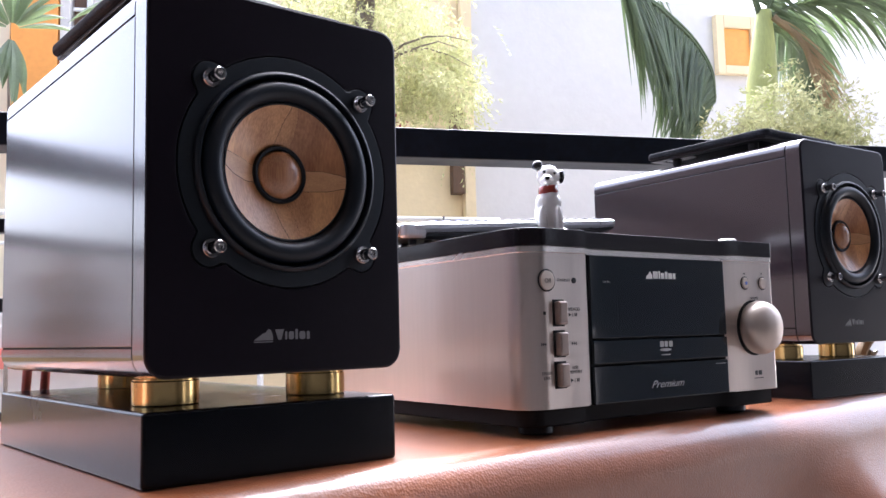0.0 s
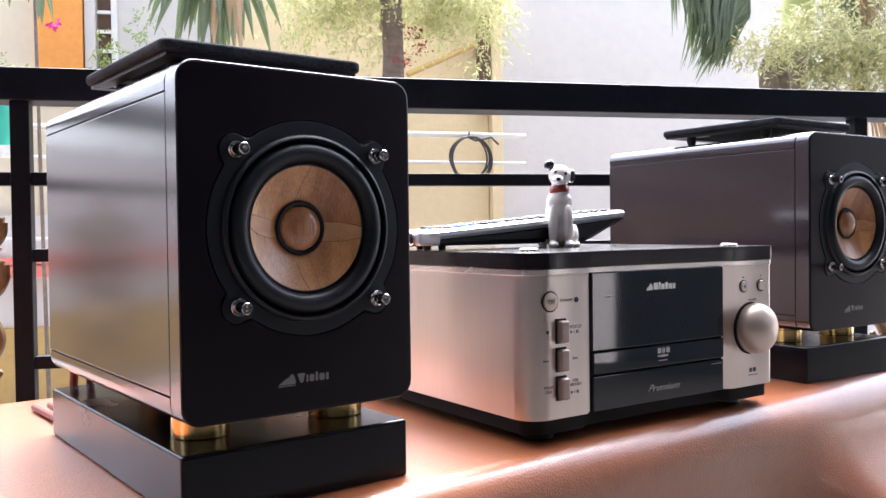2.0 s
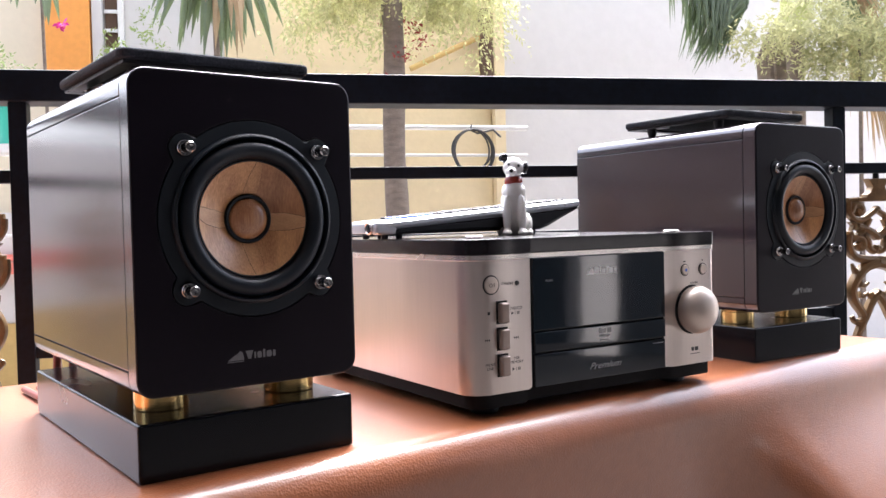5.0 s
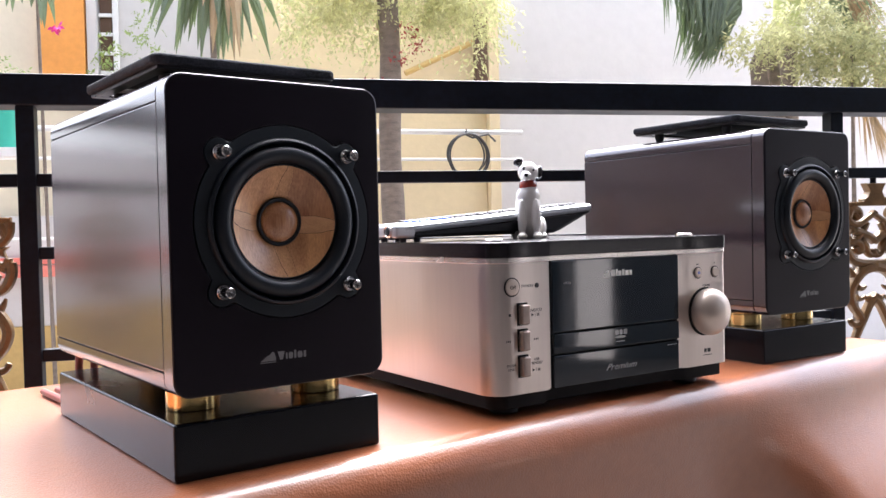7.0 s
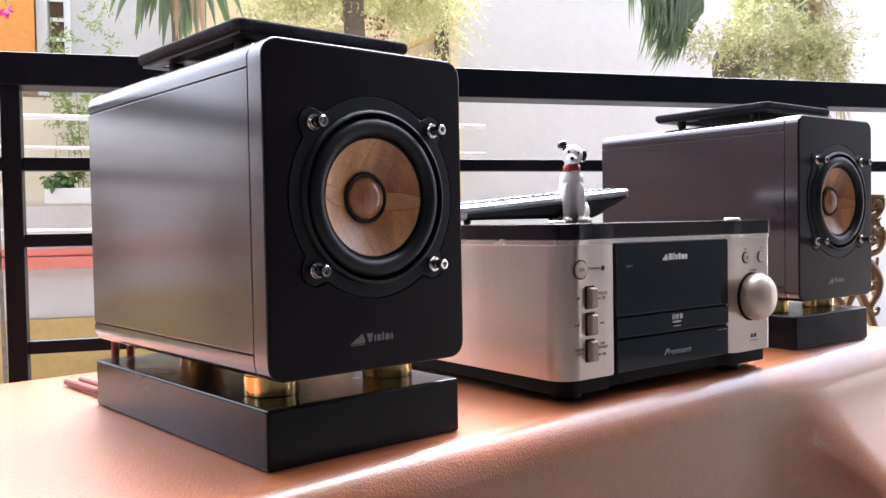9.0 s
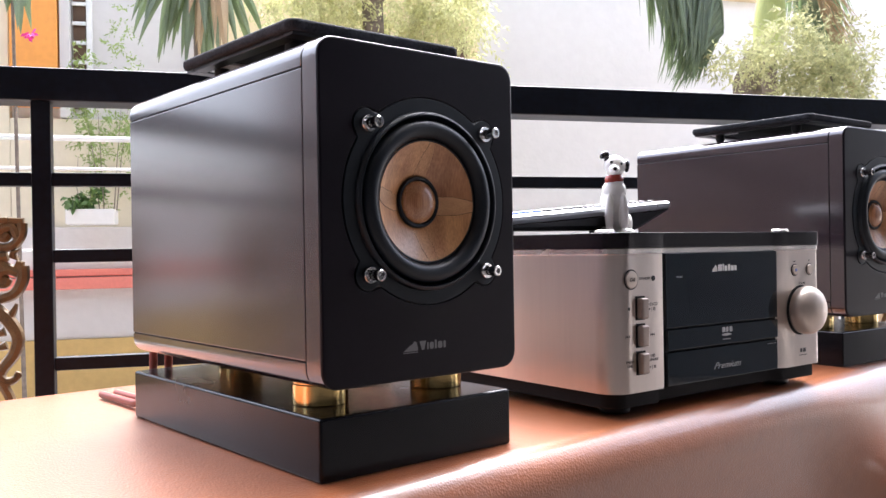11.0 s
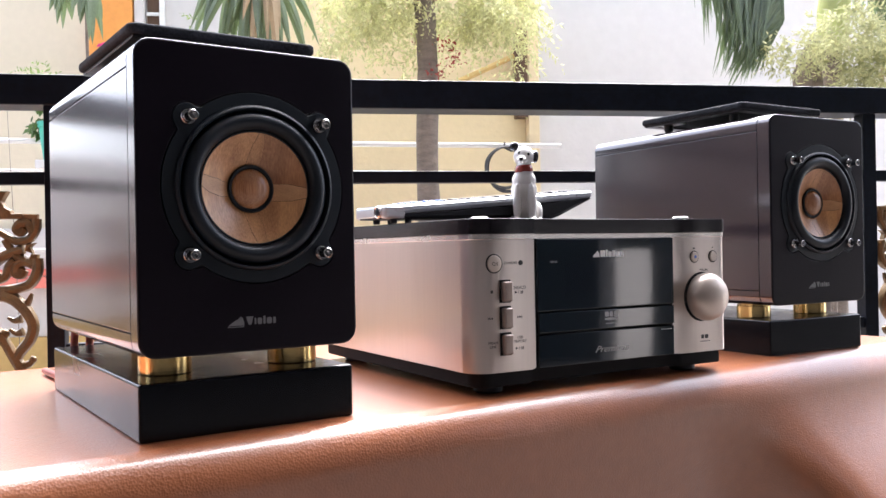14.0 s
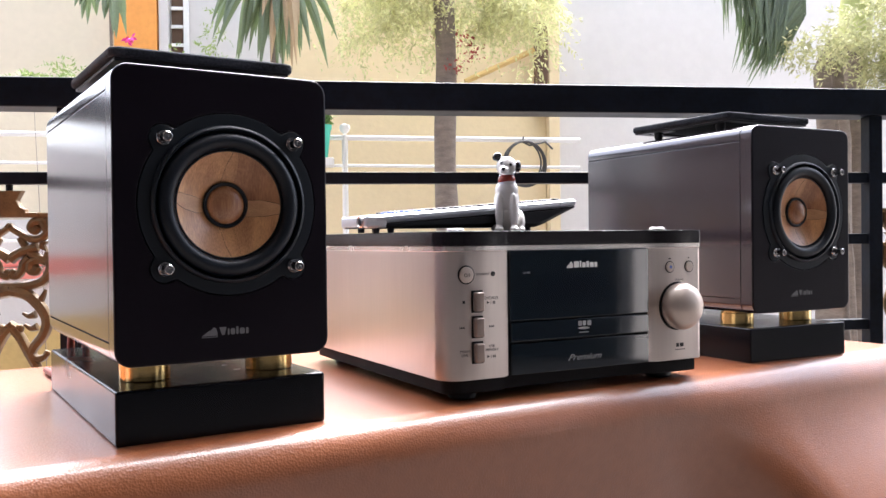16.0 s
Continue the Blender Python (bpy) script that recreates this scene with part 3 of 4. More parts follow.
# ---- player ----
def player_outline(grow=0.0):
    """Plan of the player: round left corner, recessed middle, small right corner."""
    g = grow
    W, D, r = 0.2150, 0.2450, 0.0150
    pts = []
    for i in range(9):
        a = radians(180 + 90 * i / 8)
        pts.append((r - 0.002 + (r + g) * math.cos(a), r + (r + g) * math.sin(a)))
    pts += [(0.0415, -g), (0.0480, 0.0050 - g), (0.1655, 0.0050 - g), (0.1725, -g)]
    for i in range(5):
        a = radians(270 + 90 * i / 4)
        pts.append((W - 0.004 + (0.004 + g) * math.cos(a), 0.004 + (0.004 + g) * math.sin(a)))
    for i in range(7):
        a = radians(90 * i / 6)
        pts.append((W - 0.012 + (0.012 + g) * math.cos(a), D - 0.012 + (0.012 + g) * math.sin(a)))
    for i in range(7):
        a = radians(90 + 90 * i / 6)
        pts.append((0.010 + (0.012 + g) * math.cos(a), D - 0.012 + (0.012 + g) * math.sin(a)))
    return pts


def player():
    root = thing("disc_player", pose(0.3035, 0.2980, 0, 0, 0, -5.0), "champagne aluminium disc player with black glass front and smoked lid", "disc player")
    part("body", prism(player_outline(), 0.0145, 0.0962, "z", 0.0006, 2), ALU, root, "champagne brushed aluminium shell")
    part("trim", prism(player_outline(0.0006), 0.0962, 0.0998, "z", 0.0003, 1), ALU_BRIGHT, root, "bright metal band under the lid")
    part("lid", prism(player_outline(0.0012), 0.0998, 0.1092, "z", 0.0005, 2), LID, root, "dark smoked glossy lid")
    part("base", prism(player_outline(-0.0038), 0.0052, 0.0146, "z", 0.0010, 1), BASE, root)
    for x, y in ((0.022, 0.022), (0.192, 0.022), (0.022, 0.222), (0.192, 0.222)):
        part("foot", lathe([(0, 0.0), (0.0085, 0.0), (0.0095, 0.001), (0.0095, 0.0070), (0, 0.0070)], 24, "z", (x, y, 0)), RUBBER, root)
    for x, y in ((0.0215, 0.028), (0.1800, 0.0085)):
        part("lid_button", lathe([(0.0, 0.1112), (0.0052, 0.1112), (0.0058, 0.1106), (0.0058, 0.1090)], 24, "z", (x, y, 0)), ALU_BRIGHT, root, "round silver lid button")
    # black glass front in three panels
    f = 0.0050
    part("front_recess", box(0.0468, 0.1672, f - 0.0006, f + 0.001, 0.0146, 0.0965), GROOVE, root)
    disp = part("display_panel", box(0.0476, 0.1655, f - 0.0030, f + 0.0005, 0.0502, 0.0962, 0.0005), GLASS, root, "dark glass display panel")
    part("tray", box(0.0482, 0.1652, f - 0.0034, f + 0.0005, 0.0364, 0.0490, 0.0005), GLASS, root, "dark glass disc tray front")
    part("lower_panel", box(0.0482, 0.1652, f - 0.0030, f + 0.0005, 0.0146, 0.0350, 0.0005), GLASS, root)
    part("screen", box(0.0685, 0.1455, f - 0.00312, f - 0.0028, 0.0590, 0.0800), SCREEN, disp)
    # power button, standby lamp, rocker keys
    ring = part("power_button", lathe([(0.0060, -0.0001), (0.0060, -0.0006), (0.0054, -0.0007), (0.0052, -0.0002)], 32, "y", (0.0132, 0, 0.0815)), PLASTIC, root)
    part("button_cap", lathe([(0.0052, 0.0), (0.0051, -0.0011), (0.0046, -0.0014), (0, -0.0014)], 32, "y", (0.0132, 0, 0.0815)), KNOB, ring)
    lettering("O/I", 0.0034, 0.0132, -0.00150, 0.0812, INK, ring)
    part("standby_lamp", lathe([(0.0016, 0.0), (0.0015, -0.0004), (0, -0.0005)], 20, "y", (0.0332, 0, 0.0817)), INK, root)
    for z in (0.0643, 0.0481, 0.0319):
        key = part("key", box(0.0170, 0.0254, -0.0003, 0.0004, z - 0.0070, z + 0.0072, 0.0003), GROOVE, root)
        part("key_cap", box(0.0178, 0.0246, -0.0046, 0.0, z - 0.0062, z + 0.0062, 0.0014, 3), KEYCAP, key)
    for x in (0.1836, 0.2022):
        sm = part("small_button", lathe([(0.0043, -0.0001), (0.0043, -0.0005), (0.0038, -0.0006), (0.0036, -0.0001)], 28, "y", (x, 0, 0.0824)), PLASTIC, root)
        part("button_cap", lathe([(0.0037, 0.0), (0.0036, -0.0010), (0.0032, -0.0014), (0, -0.0015)], 28, "y", (x, 0, 0.0824)), KNOB, sm)
    part("blue_lamp", lathe([(0.0012, -0.0014), (0.0011, -0.0017), (0, -0.0017)], 14, "y", (0.1836, 0, 0.0824)), BUTTON_BLUE, root)
    kn = [(r * 0.97, h * 0.68) for r, h in [(0.0150, 0.0), (0.0168, -0.0020), (0.0176, -0.0060), (0.0174, -0.0100), (0.0164, -0.0140), (0.0145, -0.0175), (0.0115, -0.0203), (0.0075, -0.0222), (0.0035, -0.0231), (0, -0.0233)]]
    part("knob_gap", lathe([(0.0176, -0.0001), (0.0174, -0.0005), (0.0150, -0.0005)], 48, "y", (0.1908, 0, 0.0540)), GROOVE, root)
    part("volume_knob", lathe(kn, 48, "y", (0.1908, 0, 0.0540)), KNOB, root, "domed satin champagne volume knob", smooth=70)
    # printed words
    e = -0.00006
    lettering("STANDBY", 0.0022, 0.0305, e, 0.0817, INK, root, "RIGHT")
    lettering("DVD/CD", 0.0027, 0.0318, e, 0.0662, INK, root)
    lettering("USB\nMEMORY", 0.0024, 0.0320, e, 0.0342, INK, root)
    lettering("FM/AM\nLINE", 0.0024, 0.0118, e, 0.0318, INK, root)
    lettering("VOLUME", 0.0021, 0.1930, e, 0.0728, INK, root)

    def tri(x, z, w, sgn=1):
        flat("symbol", [(x - sgn * w / 2, z - w / 2), (x + sgn * w / 2, z), (x - sgn * w / 2, z + w / 2)], e, INK, root)

    def bar(x, z, w, h):
        flat("symbol", rect(x - w / 2, x + w / 2, z - h / 2, z + h / 2), e, INK, root)

    for z in (0.0634, 0.0288):
        tri(0.0294, z, 0.0019)
        bar(0.0314, z, 0.0002, 0.0022)
        bar(0.0332, z, 0.0006, 0.0018)
        bar(0.0343, z, 0.0006, 0.0018)
    bar(0.0114, 0.0643, 0.0018, 0.0018)
    for s, x in ((1, 0.0308), (-1, 0.0110)):
        tri(x, 0.0481, 0.0015, s)
        tri(x + s * 0.0016, 0.0481, 0.0015, s)
        bar(x + s * 0.0026, 0.0481, 0.0004, 0.0016)
    bar(0.1836, 0.0884, 0.0022, 0.0008)
    bar(0.2022, 0.0888, 0.0010, 0.0010)
    # plain marks on the glass
    g = f - 0.00306
    flat("mark", [(0.0930, 0.0838), (0.0985, 0.0838), (0.0985, 0.0862), (0.0968, 0.0882), (0.0950, 0.0862), (0.0938, 0.0856)], g, INK_WHITE, disp)
    x = 0.0993
    for w, h in ((0.0042, 0.0042), (0.0014, 0.0046), (0.0030, 0.0034), (0.0024, 0.0042), (0.0034, 0.0034), (0.0024, 0.0034)):
        flat("mark", round_rect(x, x + w, 0.0840, 0.0840 + h, 0.0004, 2), g, INK_WHITE, disp)
        x += w + 0.0006
    lettering("USB REC", 0.0016, 0.0605, g, 0.0815, INK_LIGHT, disp)
    for dx, w in ((-0.0048, 0.0040), (-0.0008, 0.0034), (0.0030, 0.0040)):
        flat("mark", round_rect(0.1068 + dx, 0.1068 + dx + w - 0.0006, 0.0441, 0.0476, 0.0006, 2), f - 0.00346, INK_LIGHT, root)
    flat("mark", [(0.1068 + 0.0052 * math.cos(2 * math.pi * i / 20), 0.0426 + 0.0009 * math.sin(2 * math.pi * i / 20)) for i in range(20)], f - 0.00346, INK_LIGHT, root)
    flat("mark", rect(0.1028, 0.1108, 0.0394, 0.0400), f - 0.00346, INK_LIGHT, root)
    lettering("Premium", 0.0060, 0.1075, f - 0.00306, 0.0228, INK_LIGHT, root, shear=0.5, squash=1.3)
    flat("mark", rect(0.1530, 0.1630, 0.0325, 0.0329), f - 0.00306, INK_LIGHT, root)
    for x0, x1 in ((0.1895, 0.1922), (0.1930, 0.1966)):
        flat("mark", round_rect(x0, x1, 0.0240, 0.0268, 0.0004, 2), e, INK, root)
    flat("mark", rect(0.1885, 0.1980, 0.0218, 0.0223), e, INK, root)


player()


# ---- remote control ----
def remote():
    root = thing("remote_control", pose(0.2975, 0.411, 0.1094, 0, 0, -1.2), "long silver and black remote control resting on the player lid", "remote control")
    L = 0.1925

    def section(y0, y1, z_of):
        bm = bmesh.new()
        rows = []
        n = 24
        for i in range(n + 1):
            q = i / n
            lo, hi = z_of(q)
            w = 1.0 - 0.25 * max(0, (0.06 - q) / 0.06) ** 2
            c = (y0 + y1) / 2
            h = (y1 - y0) / 2 * w
            cut = min(0.003, (hi - lo) * 0.4)
            prof = [(c - h + cut, lo), (c + h - cut, lo), (c + h, lo + cut), (c + h, hi - cut * 0.6), (c + h - cut, hi), (c - h + cut, hi), (c - h, hi - cut * 0.6), (c - h, lo + cut)]
            rows.append([bm.verts.new((L * q, y, z)) for y, z in prof])
        for p, q in zip(rows, rows[1:]):
            for a in range(8):
                bm.faces.new((p[a], q[a], q[(a + 1) % 8], p[(a + 1) % 8]))
        bm.faces.new(rows[0])
        bm.faces.new(rows[-1][::-1])
        return bm

    def top(q):
        return 0.0120 + 0.0150 * q

    def low(q):
        bot = 0.0030 + 0.0010 * q
        if q > 0.80:
            bot += (top(1) - 0.007 - bot) * ((q - 0.80) / 0.20) ** 1.1
        return bot, top(q) - 0.0060

    part("lower_case", section(-0.021, 0.021, low), PLASTIC, root, "black lower case")
    part("upper_case", section(-0.022, 0.022, lambda q: (top(q) - 0.0066, top(q))), SILVER, root, "silver top face")
    for x in (0.012, 0.024, 0.138, 0.150):
        for y in (-0.012, 0.012):
            part("rubber_foot", lathe([(0, 0.0), (0.0022, 0.0), (0.0026, 0.0015), (0.0026, 0.0055), (0, 0.0055)], 12, "z", (x, y, 0)), RUBBER, root)
    part("end_block", box(-0.0005, 0.017, -0.0212, 0.0212, 0.0032, 0.0122, 0.0022, 3), SILVER, root, "silver end block")
    cap = part("end_cap", lathe([(0.0044, 0.002), (0.0044, -0.0012), (0.0036, -0.0020), (0.0030, -0.0012)], 24, "y"), ALU_BRIGHT, root, "bright ring round the sender lens", at=pose(-0.0005, -0.013, 0.0078, 0, 0, -90))
    part("lens", lathe([(0.0031, -0.0010), (0.0024, -0.0016), (0, -0.0018)], 20, "y"), RUBBER, cap)
    for i in range(15):
        x = 0.028 + 0.0108 * i
        for j, y in enumerate((-0.013, -0.0045, 0.004, 0.0125)):
            z = top(x / L)
            part("key", lathe([(0.0029, z - 0.001), (0.0028, z + 0.0011), (0.0022, z + 0.0014), (0, z + 0.0014)], 10, "z", (x, y, 0)), BUTTON_BLUE if (i < 3 and j < 3) else PLASTIC, root)


remote()


# ---- figurine ----
def figurine():
    """Glazed sitting animal figure as one plain shape."""
    bm = bmesh.new()

    def ball(x, y, z, rx, ry, rz, turn=(0, 0, 0)):
        m = pose(x, y, z, *turn) @ Matrix.Diagonal((rx, ry, rz, 1))
        bmesh.ops.create_uvsphere(bm, u_segments=20, v_segments=14, radius=1, matrix=m)

    ball(0.000, 0.005, 0.013, 0.0112, 0.0125, 0.0135)
    ball(0.000, 0.000, 0.025, 0.0100, 0.0092, 0.0130)
    ball(0.000, -0.001, 0.033, 0.0092, 0.0080, 0.0085)
    ball(0.000, -0.002, 0.0405, 0.0070, 0.0068, 0.0070)
    for x in (-0.0060, 0.0052):
        ball(x, -0.0085, 0.015, 0.0033, 0.0036, 0.0155)
        ball(x * 1.03, -0.0112, 0.0024, 0.0038, 0.0052, 0.0026)
    ball(0.0105, 0.004, 0.0085, 0.0040, 0.0100, 0.0085)
    ball(-0.0100, 0.005, 0.0080, 0.0034, 0.0095, 0.0080)
    ball(0.0112, -0.004, 0.0022, 0.0030, 0.0056, 0.0024)
    ball(0.0000, -0.0035, 0.0512, 0.0080, 0.0080, 0.0078)
    ball(-0.0022, -0.0098, 0.0476, 0.0040, 0.0050, 0.0036)
    ball(-0.0052, -0.001, 0.0570, 0.0030, 0.0026, 0.0034, (0, -35, 0))
    ball(-0.0074, -0.003, 0.0590, 0.0040, 0.0024, 0.0030, (0, -30, 0))
    ball(0.0088, -0.0035, 0.0508, 0.0024, 0.0036, 0.0050, (0, 6, 0))
    me = mesh_of(bm, "figure", CHINA)
    tmp = new("figurine", me)
    rm = tmp.modifiers.new("remesh", "REMESH")
    rm.mode, rm.voxel_size = "VOXEL", 0.0006
    sm = tmp.modifiers.new("smooth", "SMOOTH")
    sm.factor, sm.iterations = 0.5, 5
    done = bpy.data.meshes.new_from_object(tmp.evaluated_get(bpy.context.evaluated_depsgraph_get()))
    bpy.data.objects.remove(tmp)
    done.materials.clear()
    for m in (CHINA, CHINA_BLACK, CHINA_RED):
        done.materials.append(m)
    for p in done.polygons:
        c = p.center
        p.use_smooth = True
        k = 0
        if (c - Vector((-0.0082, -0.004, 0.0588))).length < 0.0044 or (c.x > 0.0072 and 0.0452 < c.z < 0.0565):
            k = 1
        elif (c - Vector((-0.0030, -0.0148, 0.0484))).length < 0.0017:
            k = 1
        elif min((c - Vector((-0.0040, -0.0098, 0.0533))).length, (c - Vector((0.0028, -0.0102, 0.0520))).length) < 0.0012:
            k = 1
        elif 0.0392 < c.z - 0.08 * c.x < 0.0445 and c.y > -0.0092:
            k = 2
        p.material_index = k
    ob = new("figurine", done)
    ob.matrix_basis = pose(0.4188, 0.3860, 0.1090, 0, 0, -36)
    tagged(ob, "small white glazed sitting figurine with black ears and red collar", "figurine")


figurine()


# ---- fence ----
def fence():
    root = thing("fence", FENCE, "black painted steel fence with wide flat top rail", "fence")
    part("top_rail", box(-2.74, 3.2, -0.004, 0.046, 0.280, 0.319, 0.0025, 2), IRON, root)
    for x in (0.0, 1.140):
        part("post", box(x, x + 0.0215, 0.0, 0.0215, -0.45, 0.280, 0.0015), IRON, root)
    for x in (-1.150, 2.28):
        part("post", box(x, x + 0.0215, 0.0, 0.0215, -0.45, 0.280, 0.0015), IRON, root)
    spans = ((-2.74, -1.150), (-1.1285, 0.0), (0.0215, 1.140), (1.1615, 2.28), (2.3015, 3.2))
    for a, b in spans:
        part("bar", box(a, b, 0.003, 0.019, 0.181, 0.197, 0.0012), IRON, root)
    for z in (0.091, -0.036, -0.163, -0.29):
        part("bar", box(0.0215, 1.140, 0.003, 0.019, z, z + 0.0155, 0.0012), IRON, root)
    for a, b in ((-1.1285, 0.0), (1.1615, 2.28)):
        part("bar", box(a, b, 0.003, 0.019, -0.40, -0.384, 0.0012), IRON, root)


fence()


def smooth_path(points, n=7):
    """Points on a smooth curve through the given ones."""
    p = [Vector(q) for q in points]
    p = [p[0] * 2 - p[1]] + p + [p[-1] * 2 - p[-2]]
    out = []
    for i in range(1, len(p) - 2):
        for k in range(n):
            t = k / n
            a, b, c, d = p[i - 1:i + 3]
            out.append(0.5 * (2 * b + (c - a) * t + (2 * a - 5 * b + 4 * c - d) * t * t + (3 * b - a - 3 * c + d) * t ** 3))
    out.append(p[-2])
    return out


def scroll_panel(m, group="scrollwork panels"):
    """Narrow cast panel of leafy scrolls, the same on both sides of its middle line."""
    root = thing("scroll_panel", m, "antique gold cast scrollwork panel hanging in the fence", "scroll panel", group)
    arms = [  # path in (x, z), then thickness at its start and end
        ([(0.050, 0.138), (0.049, 0.124), (0.040, 0.112), (0.026, 0.110), (0.012, 0.118), (-0.004, 0.128)], 0.0050, 0.0036),
        ([(0.046, 0.122), (0.040, 0.133), (0.030, 0.132), (0.026, 0.125), (0.031, 0.121), (0.035, 0.126)], 0.0052, 0.0046),
        ([(0.050, 0.088), (0.050, 0.072), (0.041, 0.056), (0.022, 0.050), (0.0, 0.048)], 0.0058, 0.0050),
        ([(0.046, 0.080), (0.036, 0.084), (0.026, 0.080), (0.024, 0.070), (0.031, 0.068), (0.034, 0.074)], 0.0052, 0.0046),
        ([(0.024, 0.086), (0.016, 0.078), (0.012, 0.066), (0.004, 0.062), (-0.001, 0.068)], 0.0046, 0.0040),
        ([(0.034, 0.100), (0.020, 0.096), (0.008, 0.090), (0.0, 0.084)], 0.0050, 0.0060),
        ([(0.012, 0.112), (0.018, 0.102), (0.026, 0.092), (0.034, 0.086)], 0.0038, 0.0050),
        ([(0.0, 0.044), (0.020, 0.038), (0.036, 0.022), (0.044, 0.004), (0.040, -0.014), (0.028, -0.030), (0.022, -0.042)], 0.0070, 0.0050),
        ([(0.034, 0.026), (0.040, 0.036), (0.043, 0.044)], 0.0046, 0.0016),
        ([(0.030, 0.012), (0.022, 0.010), (0.014, 0.014)], 0.0046, 0.0016),
        ([(0.032, -0.004), (0.024, -0.006), (0.016, -0.001)], 0.0046, 0.0016),
        ([(0.022, -0.038), (0.030, -0.046), (0.040, -0.044), (0.044, -0.036)], 0.0056, 0.0026),
        ([(-0.004, 0.000), (0.010, -0.016), (0.022, -0.040), (0.034, -0.064), (0.040, -0.084)], 0.0056, 0.0046),
        ([(0.040, -0.080), (0.048, -0.100), (0.044, -0.124), (0.026, -0.134), (0.012, -0.124), (0.014, -0.108), (0.026, -0.106)], 0.0056, 0.0042),
        ([(0.030, -0.130), (0.044, -0.160), (0.046, -0.190), (0.030, -0.212), (0.010, -0.208), (0.006, -0.190), (0.018, -0.182)], 0.0056, 0.0042),
        ([(0.030, -0.210), (0.046, -0.240), (0.044, -0.275), (0.026, -0.300), (0.004, -0.320)], 0.0056, 0.0042),
        ([(0.0, -0.090), (0.010, -0.150), (0.002, -0.220), (0.0, -0.390)], 0.0050, 0.0050),
    ]
    for side in (1, -1):
        for path, w0, w1 in arms:
            pts = smooth_path([(side * x, 0.011, z) for x, z in path])
            n = len(pts) - 1
            bm = tube(pts, [1.25 * (w0 + (w1 - w0) * i / n) for i in range(n + 1)], 8)
            for v in bm.verts:
                v.co.y = 0.011 + (v.co.y - 0.011) * 1.25
            part("scroll", bm, BRONZE, root)
        for x, z, r in ((0.033, 0.124, 0.0058), (0.030, 0.073, 0.0062), (0.003, 0.067, 0.0052), (0.010, -0.006, 0.0060), (0.043, -0.040, 0.0045)):
            bm = bmesh.new()
            bmesh.ops.create_uvsphere(bm, u_segments=14, v_segments=9, radius=r, matrix=Matrix.Translation((side * x, 0.011, z)))
            part("boss", bm, BRONZE, root)
        for pts in ([(0.036, 0.138), (0.052, 0.137), (0.052, 0.144), (0.030, 0.145)], [(0.040, 0.084), (0.051, 0.085), (0.052, 0.093), (0.044, 0.094)], [(0.036, 0.098), (0.046, 0.094), (0.043, 0.102), (0.049, 0.108), (0.038, 0.106)]):
            bm = prism([(side * a, b) for a, b in pts], 0.005, 0.017, "y", 0.0012, 1)
            part("leaf_block", bm, BRONZE, root)
    half = [(0.018, 0.173), (0.014, 0.166), (0.011, 0.160), (0.015, 0.152), (0.021, 0.149), (0.022, 0.145), (0.036, 0.145), (0.036, 0.138)]
    part("vase", prism(half + [(-a, b) for a, b in half[::-1]], 0.003, 0.019, "y", 0.002, 2), BRONZE, root, "flared leafy top piece")
    part("hook", tube([(0, 0.011, 0.182), (0, 0.011, 0.170)], 0.0045, 8), IRON, root)
    return root


left_panel = scroll_panel(FENCE @ pose(-0.0625, 0.0, 0.0))
for x in (1.2215, -0.36, -0.66, -0.96, 1.52):
    copy_thing(left_panel, FENCE @ pose(x, 0.0, 0.0))


# ---- yard: walls ----
def yard_wall(name, x0, x1, z0, z1, y0, y1, material, label, bevel=0.004):
    return single(name, box(x0, x1, y0, y1, z0, z1, bevel), material, YARD, label, "wall", kind="structure")


yard_wall("wall_yellow", -1.15, -0.045, -0.62, 1.56, 0.0, 0.2, YELLOW, "yellow plastered house wall")
yard_wall("wall_pale", -5.5, -2.30, 0.20, 0.55, 0.0, 0.2, WHITE, "white plastered house wall beyond the corner")
yard_wall("wall_cream", -2.30, -1.83, 0.20, 1.56, 0.0, 0.2, CREAM, "cream plastered house wall")
yard_wall("wall_white_bay", -1.83, -1.15, 0.62, 1.56, 0.03, 0.2, WHITE, "white plastered wall bay")
yard_wall("wall_cream_low", -1.83, -1.15, 0.20, 0.617, 0.0, 0.2, CREAM, "cream plastered wall below the window")
yard_wall("wall_white_low", -5.5, -1.15, -0.225, 0.20, -0.04, 0.16, WHITE, "white low wall")
yard_wall("wall_ochre_base", -5.5, -1.15, -0.62, -0.225, -0.06, 0.16, OCHRE, "ochre painted wall base")
yard_wall("trim_salmon", -5.5, -1.15, -0.034, 0.010, -0.085, -0.043, PINK, "salmon painted wall ledge", 0.003)
yard_wall("trim_salmon_upper", -5.5, -1.15, 0.014, 0.041, -0.070, -0.043, PINK, "salmon painted wall moulding", 0.003)
yard_wall("wall_white", 0.006, 6.5, -0.62, 1.56, -0.02, 0.2, WHITE, "white plastered house wall")
yard_wall("pillar_yellow", -0.043, 0.004, -0.62, 1.56, -0.05, 0.18, YELLOW, "yellow painted corner pillar")
yard_wall("pillar_orange", -1.822, -1.655, 0.66, 1.56, -0.03, 0.029, ORANGE, "orange painted pillar")
yard_wall("pillar_white", -1.650, -1.612, 0.62, 1.56, -0.02, 0.029, WHITE, "white window jamb")
single("post", box(-0.098, -0.047, -0.06, -0.004, 0.64, 1.02, 0.004), DARKWOOD, YARD, "dark timber post fixed on the yellow wall", "post")
bm = tube([(-0.40, -0.045, 0.765), (-0.10, -0.030, 0.905)], 0.012, 8)
